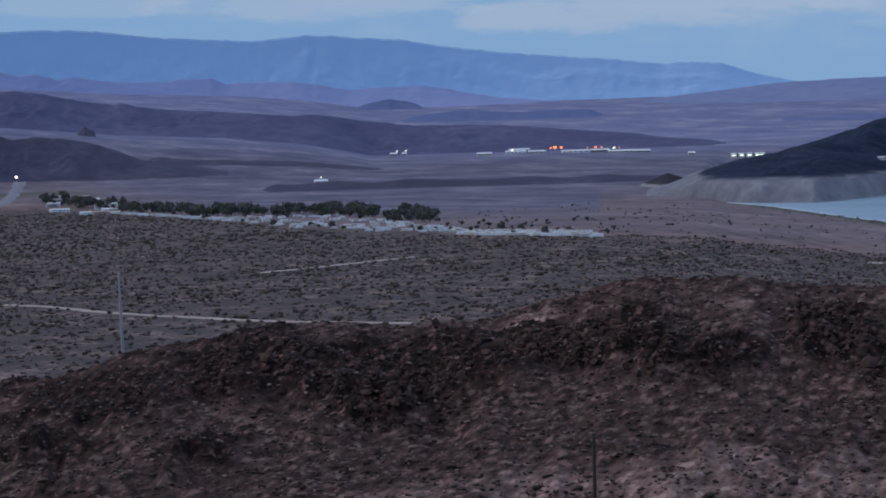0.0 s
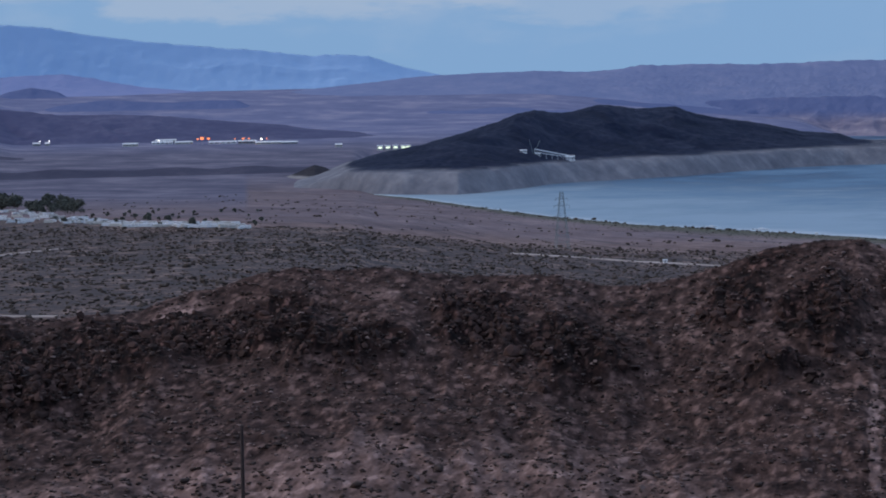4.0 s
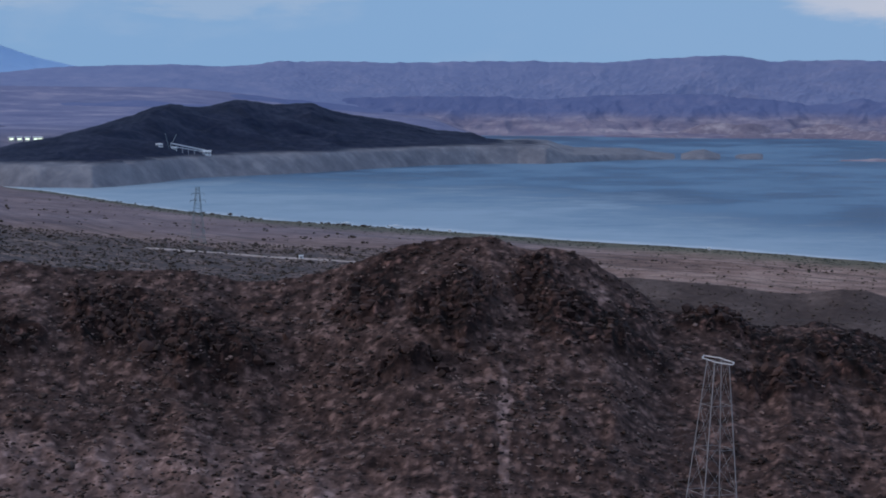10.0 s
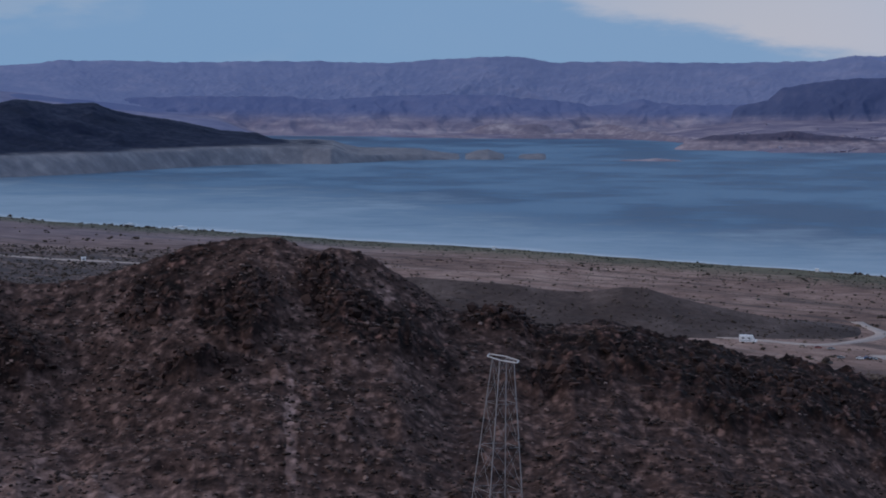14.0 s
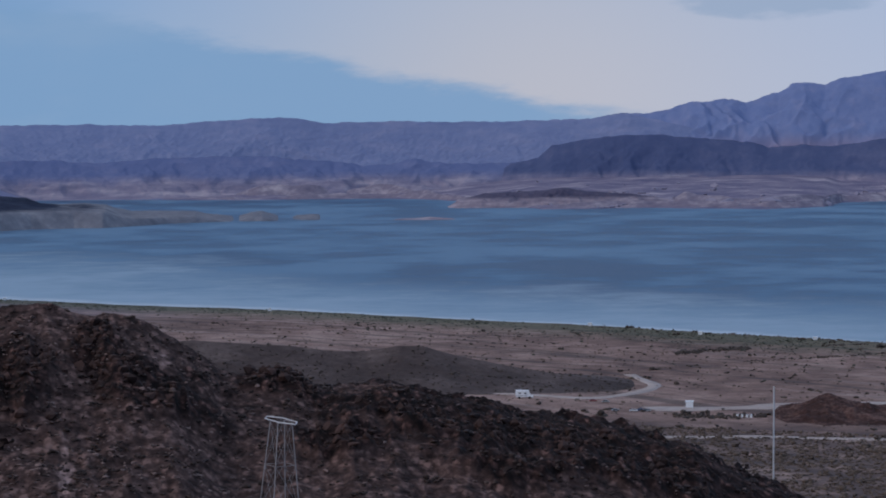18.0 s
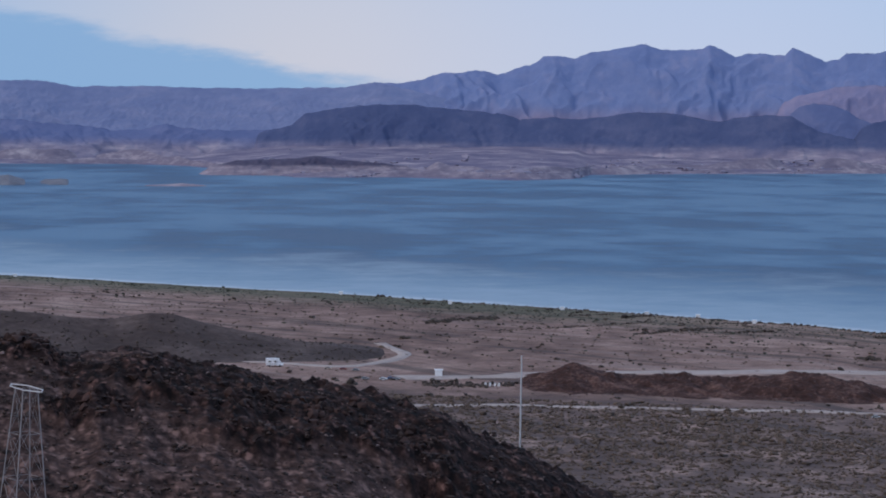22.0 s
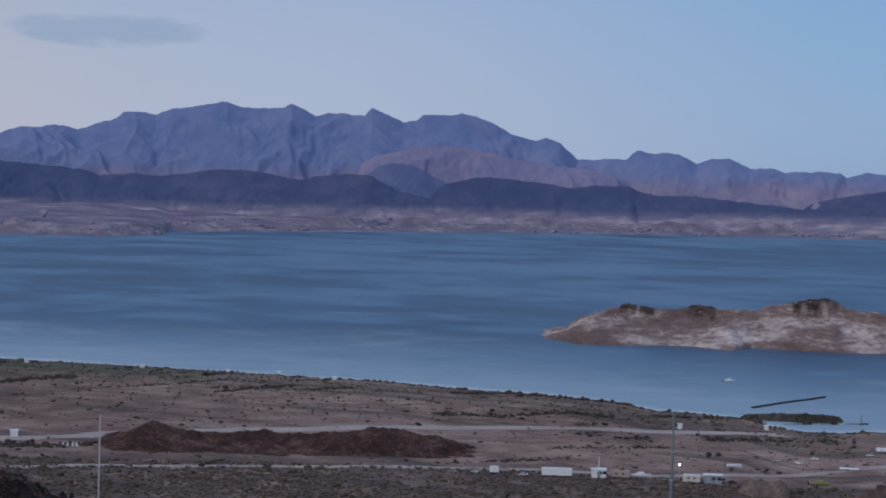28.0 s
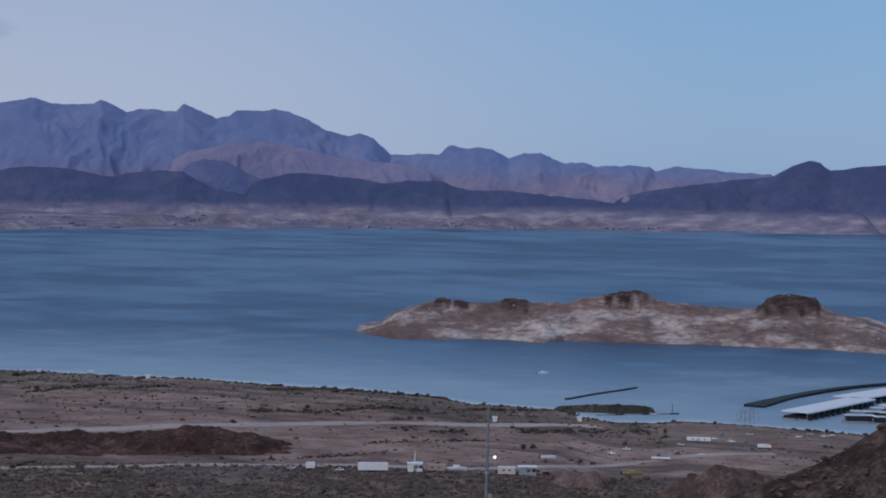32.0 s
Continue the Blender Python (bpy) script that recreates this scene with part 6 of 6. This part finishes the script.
FLOAT = plain("tyre_float", (0.02, 0.022, 0.03), 0.85, wear=0.4)
chain_of("floating_breakwater", [(33.08, 921), (34.0, 950), (34.6, 966), (35.12, 983)], 1.4, "dark floating breakwater of lashed tyres", FLOAT, deep=1.1)
chain_of("floating_breakwater", [(38.4, 912), (38.8, 930), (39.43, 958), (40.21, 987), (41.0, 1013), (42.1, 1040), (43.5, 1070)], 6.4, "dark curved floating breakwater of lashed tyres", FLOAT)


def covered_dock(m, long, wide, label, bays):
    ob = thing("covered_dock", label, "dock", "covered docks", m)
    part("deck", boxed(0, long, -wide / 2, wide / 2, -0.2, 0.5), GREY, ob)
    roof = bmesh.new()
    box(roof, -0.5, long + 0.5, -wide / 2 - 0.6, wide / 2 + 0.6, 3.3, 3.75, taper=0.4)
    top = part("roof", roof, ROOF, ob, "pale metal roof")
    # near-black boxes added to darken the space under the roof
    for k in range(bays):
        part("roof_shade", boxed(long * (k + 0.2) / bays, long * (k + 0.8) / bays, -wide / 2 - 0.5, wide / 2, 0.0, 1.5, taper=0.3), FLOAT, ob)
    part("fascia", boxed(-0.55, long + 0.55, -wide / 2 - 0.66, -wide / 2 - 0.58, 2.9, 3.3), GREY, top)
    for k in range(bays + 1):
        for y in (-wide / 2 + 0.3, wide / 2 - 0.3):
            part("post", beam(bmesh.new(), (long * k / bays, y, 0.4), (long * k / bays, y, 3.35), 0.22), STEEL, ob)
    return ob


def dock_heading(a0, d0, a1, d1):
    p = Vector((d0 * math.sin(radians(a0)), d0 * math.cos(radians(a0)), 0))
    q = Vector((d1 * math.sin(radians(a1)), d1 * math.cos(radians(a1)), 0))
    return pose(p.x, p.y, 0, 0, 0, math.degrees(math.atan2(q.y - p.y, q.x - p.x))), (q - p).length


m, long = dock_heading(39.55, 868, 41.4, 934)
covered_dock(m, long, 12, "long covered boat dock with a pale metal roof", 12)
m, long = dock_heading(41.0, 936, 43.5, 1022)
covered_dock(m, long, 14, "long covered boat dock with a pale metal roof", 14)
m, long = dock_heading(42.2, 905, 44.0, 955)
covered_dock(m, long, 11, "covered boat dock with a pale metal roof", 10)
for k in range(9):
    f = (k + 0.5) / 9
    motorboat("moored_boat", at(39.6 + 1.75 * f, 866 + 64 * f, 60, z=0), 5.0 + (k * 7 % 5) * 0.4, "motorboat moored under the covered dock", (GREY, CREAM, STEEL)[k % 3], on_trailer=False, group="boats at the docks")


def houseboat(m, label):
    ob = thing("houseboat", label, "houseboat", "houseboats", m)
    part("pontoon", boxed(-7.5, 7.5, -2.4, 2.4, -0.3, 0.7, soften=0.2), GREY, ob)
    part("cabin", boxed(-6, 5, -2.1, 2.1, 0.7, 3.1, soften=0.06), DARK, ob)
    part("roof", boxed(-6.6, 6.4, -2.4, 2.4, 3.1, 3.3), ROOF, ob)
    part("upper_canopy", boxed(-4, 2, -1.9, 1.9, 4.9, 5.05), ROOF, ob)
    for x in (-3.9, 1.9):
        for y in (-1.8, 1.8):
            part("post", beam(bmesh.new(), (x, y, 3.3), (x, y, 4.9), 0.09), STEEL, ob)
    for x in (-4.5, -2.2, 0.1, 2.4):
        part("window", boxed(x, x + 1.5, -2.14, -2.06, 1.5, 2.5), DARK, ob)
    return ob


for a, d in ((41.35, 868), (42.15, 866), (41.9, 884)):
    houseboat(at(a, d, 12, z=0), "grey houseboat with a pale roof moored near the beach")

ramp = thing("launch_dock", "low floating launch dock with pale deck", "dock")
for k in range(9):
    a0 = 33.95 + 0.26 * k
    p, q = at(a0, 861 + k * 1.6, z=0.1).translation, at(a0 + 0.245, 862.4 + k * 1.6, z=0.1).translation
    part("float", beam(bmesh.new(), p, q, 1.6, 0.6), (GREY, GREEN_STEEL, FLOAT)[k % 3], ramp)
car("parked_car", at(35.55, 866, 5, z=0.45), "white car standing on the launch dock", WHITE)
pole("utility_pole", at(36.1, 870, z=0), 5.0, 0.12, 0.1, POLE_WOOD, "dark mooring post at the end of the launch dock")

# the low green spit by the ramp
landform("sand_spit", [(32.2, 0.6), (32.8, 1.6), (33.4, 2.2), (34.2, 2.8), (35.0, 2.8), (35.6, 2.4), (36.1, 0.6)], 880, 18, 12, KNOLL, "low sand spit with green scrub", "spit", foot=lambda a, r: 0 * a - 0.8, step=0.05, size=9, rows=30)
p = on_form("sand_spit", 1500, 0.15, 1.0)
strew("spit_scrub", p, rng.gamma(3, 0.16, len(p)) + 0.4, GREEN_SCRUB, "green scrub on the sand spit", "scrub", 0.7, lobes=2)
landform("dirt_mound", [(32.5, 6.5), (33.0, 10.0), (33.4, 9.2), (33.9, 9.8), (34.4, 7.0)], 622, 12, 9, SPOIL, "pale heap of spoil beside the yard", "mound", step=0.03, size=5, rows=40, crag=2.6, bare=0.4, gully=0.7)
landform("dirt_mound", [(35.0, 6.5), (35.4, 9.5), (35.7, 12.8), (36.0, 15.0), (36.5, 17.6), (36.9, 19.0), (37.3, 21.2), (37.9, 21.8), (38.5, 20.2), (39.2, 18.0), (40.2, 13.0), (41.0, 8.0)], 560, 34, 30, MOUND, "pinkish brown rocky mound beside the car park", "mound", step=0.03, size=9, rows=70, crag=3.0, bare=0.3, gully=0.7, rough=0.05)


# ---- caravan park ----
def tree(seed, high):
    """A broad desert tree: trunk, limbs, and a crown of many leaf clumps with gaps."""
    r = random.Random(seed)
    ob = thing("tree", "broad grey-green tree at the caravan park", "tree", "trees of the caravan park")
    part("trunk", tube(0.32, 0.16, -0.5, high * 0.5, 8, 4, 0.3), BARK, ob)
    limbs, tips = bmesh.new(), []
    for k in range(10):
        a, z = k * 0.66 + r.random(), high * r.uniform(0.15, 0.5)
        tip = Vector((math.cos(a) * high * r.uniform(0.2, 0.42), math.sin(a) * high * r.uniform(0.2, 0.42), high * r.uniform(0.32, 0.85)))
        beam(limbs, (0.2, 0, z), tip, 0.18)
        tips.append(tip)
    part("limb", limbs, BARK, ob)
    tips.append(Vector((0.2, 0, high * 0.85)))
    crown = bmesh.new()
    for k in range(560):
        c = r.choice(tips) + Vector((r.gauss(0, high * 0.1), r.gauss(0, high * 0.1), r.gauss(0, high * 0.085)))
        s = r.uniform(0.35, 0.95)
        n = Vector((r.gauss(0, 1), r.gauss(0, 1), r.gauss(0, 1))).normalized()
        u = n.orthogonal().normalized() * s
        w2 = n.cross(u)
        crown.faces.new([crown.verts.new(c + u * i + w2 * j + n * k2 * s * 0.3) for i, j, k2 in ((-1, -0.6, 0), (0.9, -0.8, 0.6), (0.7, 0.9, -0.4), (-0.8, 0.6, 0.5))])
    part("crown", crown, LEAF, ob)
    return ob


kinds = [tree(k, h) for k, h in enumerate((11.0, 13.5, 9.0, 15.0))]
r = random.Random(5)
for k in range(215):
    a = r.uniform(-39.4, -28.3)
    front = float(along(PARK_FRONT, a))
    d = front + (100 + 230 * max(0.0, 1 - abs(a + 31.2) / 3.8)) + r.uniform(0, 190)
    m = at(a, d, r.uniform(0, 360)) @ Matrix.Scale(r.uniform(0.62, 1.0) * (1.05 if -33 < a < -29.2 else 1.0), 4)
    if k < 4:
        kinds[k].matrix_basis = m
    else:
        t = copy_thing(kinds[k % 4], m)
for k in range(30):
    a = r.uniform(-28.3, -23.0)
    copy_thing(kinds[2], at(a, float(along(PARK_FRONT, a)) + r.uniform(60, 330), r.uniform(0, 360)) @ Matrix.Scale(r.uniform(0.3, 0.55), 4))

for k in range(34):
    a = r.uniform(-36.5, -24.5)
    copy_thing(kinds[(2, 0)[k % 2]], at(a, float(along(PARK_FRONT, a)) + r.uniform(8, 120), r.uniform(0, 360)) @ Matrix.Scale(r.uniform(0.25, 0.5), 4))

group = "vehicles of the caravan park"
rvs = [motorhome("motorhome", at(-31.2, 1420), 9.0, "white motorhome parked in the caravan park", group=group),
       trailer("caravan", at(-30.8, 1400), 9.5, 2.5, 3.2, "long white caravan parked in the caravan park", group=group, category="caravan"),
       trailer("caravan", at(-30.2, 1400), 7.0, 2.4, 2.9, "short cream caravan parked in the caravan park", CREAM, group=group, category="caravan"),
       motorhome("motorhome", at(-29.8, 1400), 11.0, "long pale motorhome parked in the caravan park", CREAM, group=group)]
for k in range(300):
    a = -37.4 + 13.8 * (k + r.random()) / 300
    front = float(along(PARK_FRONT, a))
    deep = 60 + 320 * max(0.0, 1 - abs(a + 31.2) / 3.8)
    d = front + 4 + r.random() * deep
    m = at(a, d, r.choice((0, 0, 12, -15, 165, 180, 35, 90)) + r.uniform(-8, 8)) @ Matrix.Scale(r.uniform(0.72, 0.92), 4)
    if k < 4:
        rvs[k].matrix_basis = m
    else:
        copy_thing(rvs[r.choice((0, 1, 1, 2, 3))], m)
for k in range(18):
    a = r.uniform(-39.3, -36.6)
    shed("house", at(a, float(along(PARK_FRONT, a)) + r.uniform(10, 320), r.uniform(-20, 20)), r.uniform(9, 16), 8, 3.2, ("low tan house among trees", "low white house among trees", "low grey house among trees")[k % 3], (TAN, WHITE, GREY)[k % 3], (TAN, ROOF, GREY)[k % 3], group="houses by the park")
for a, d, long in ((-38.9, 2262, 22), (-38.0, 2165, 26)):
    shed("long_shed", at(a, d, 4), long, 7, 3.0, "long low white shed at the edge of the plain", WHITE, windows=5)

# ---- far settlement, works and pumping station ----
def works(a, d, long, wide, high, label, wall=WHITE, lit=None, n=5, ob_z=None):
    ob = shed("works_building", at(a, d, 2, z=ob_z), long, wide, high, label, wall, ROOF, doors=2, windows=0, group="works buildings")
    for k in range(n):
        x = long * ((k + 0.5) / n - 0.5)
        part("window", boxed(x - long / n * 0.3, x + long / n * 0.3, -wide / 2 - 0.1, -wide / 2 + 0.1, high * 0.4, high * 0.75), lit or DARK, ob)
    return ob


def floodlight(a, d, high, size, glow, label, z=None):
    ob = thing("floodlight", label, "lamp", "floodlights", at(a, d, z=z))
    part("mast", tube(0.25, 0.16, -1, high, 6), STEEL, ob)
    part("lamp_head", boxed(-size / 2, size / 2, -size / 2, size / 2, high, high + size * 0.6, soften=size * 0.1), glow, ob, "lit lamp head")


for a, d, long, high in ((-25.9, 3300, 45, 4), (-25.3, 3290, 38, 4), (-24.2, 3270, 60, 4), (-23.5, 3250, 40, 6), (-22.9, 3230, 56, 4), (-22.3, 3220, 34, 4), (-26.8, 3250, 32, 5), (-29.4, 3330, 16, 5), (-29.1, 3330, 10, 5), (-31.5, 2650, 24, 4), (-25.8, 3335, 46, 6), (-20.9, 3090, 14, 5)):
    works(a, d, long * 0.75, 14, high * 0.75, "long low pale works building on the desert flat", (WHITE, GREY, CREAM)[int(long) % 3])
for a, d, size in ((-24.78, 3240, 6), (-24.6, 3240, 4.5), (-24.9, 3240, 3.5), (-23.62, 3225, 4), (-23.45, 3225, 3), (-23.85, 3225, 2), (-22.95, 3215, 2)):
    floodlight(a, d, 9, size, ORANGE_LAMP, "bright orange floodlight at the works")
for a, d, size in ((-29.3, 3320, 2), (-29.05, 3320, 2), (-31.5, 2640, 1.2), (-40.3, 2900, 4), (-40.05, 2760, 3.5), (-39.8, 2960, 2), (-26.0, 3230, 2.5), (-23.1, 3220, 3)):
    floodlight(a, d, 8, size, WHITE_LAMP, "white lamp on a mast across the plain")
for a in (-19.72, -19.5, -19.28, -19.05, -18.93):
    works(a, 3050, 9, 8, 6, "lit works building behind the peninsula", CREAM, GREEN_LAMP, 1)


def pumping_station():
    z = lambda a, d: top_of("peninsula", a, d)
    works(-15.62, 2290, 8, 6, 2.8, "white pump house on the pale bank", ob_z=z(-15.62, 2290))
    works(-14.28, 2310, 10, 7, 4.6, "white pump house on the pale bank", ob_z=z(-14.28, 2310))
    works(-15.2, 2300, 6, 5, 2.8, "white pump house on the pale bank", ob_z=z(-15.2, 2300))
    ob = thing("pipe_gantry", "pale steel pipe gantry between the pump houses", "gantry")
    p, q = Vector(at(-15.3, 2312, z=z(-15.3, 2312) + 6).translation), Vector(at(-14.3, 2318, z=z(-14.3, 2318) + 3.5).translation)
    part("pipe", beam(bmesh.new(), p, q, 1.4), ROOF, ob)
    part("pipe", beam(bmesh.new(), p - Vector((0, 0, 3.5)), q - Vector((0, 0, 1.8)), 0.7), ROOF, ob)
    for k in range(7):
        c = p.lerp(q, k / 6)
        part("trestle", beam(bmesh.new(), c, c - Vector((0, 0, 10 - k * 0.7)), 0.5), PALE_STEEL, ob)
    crane = thing("derrick", "thin dark derrick beside the pump house", "crane")
    b0 = Vector(at(-15.35, 2305, z=z(-15.35, 2305)).translation)
    part("mast", beam(bmesh.new(), b0, b0 + Vector((-4, 0, 16)), 0.5), GREEN_STEEL, crane)
    part("jib", beam(bmesh.new(), b0 + Vector((2, 0, 2)), b0 + Vector((9, 0, 15)), 0.5), GREEN_STEEL, crane)


pumping_station()
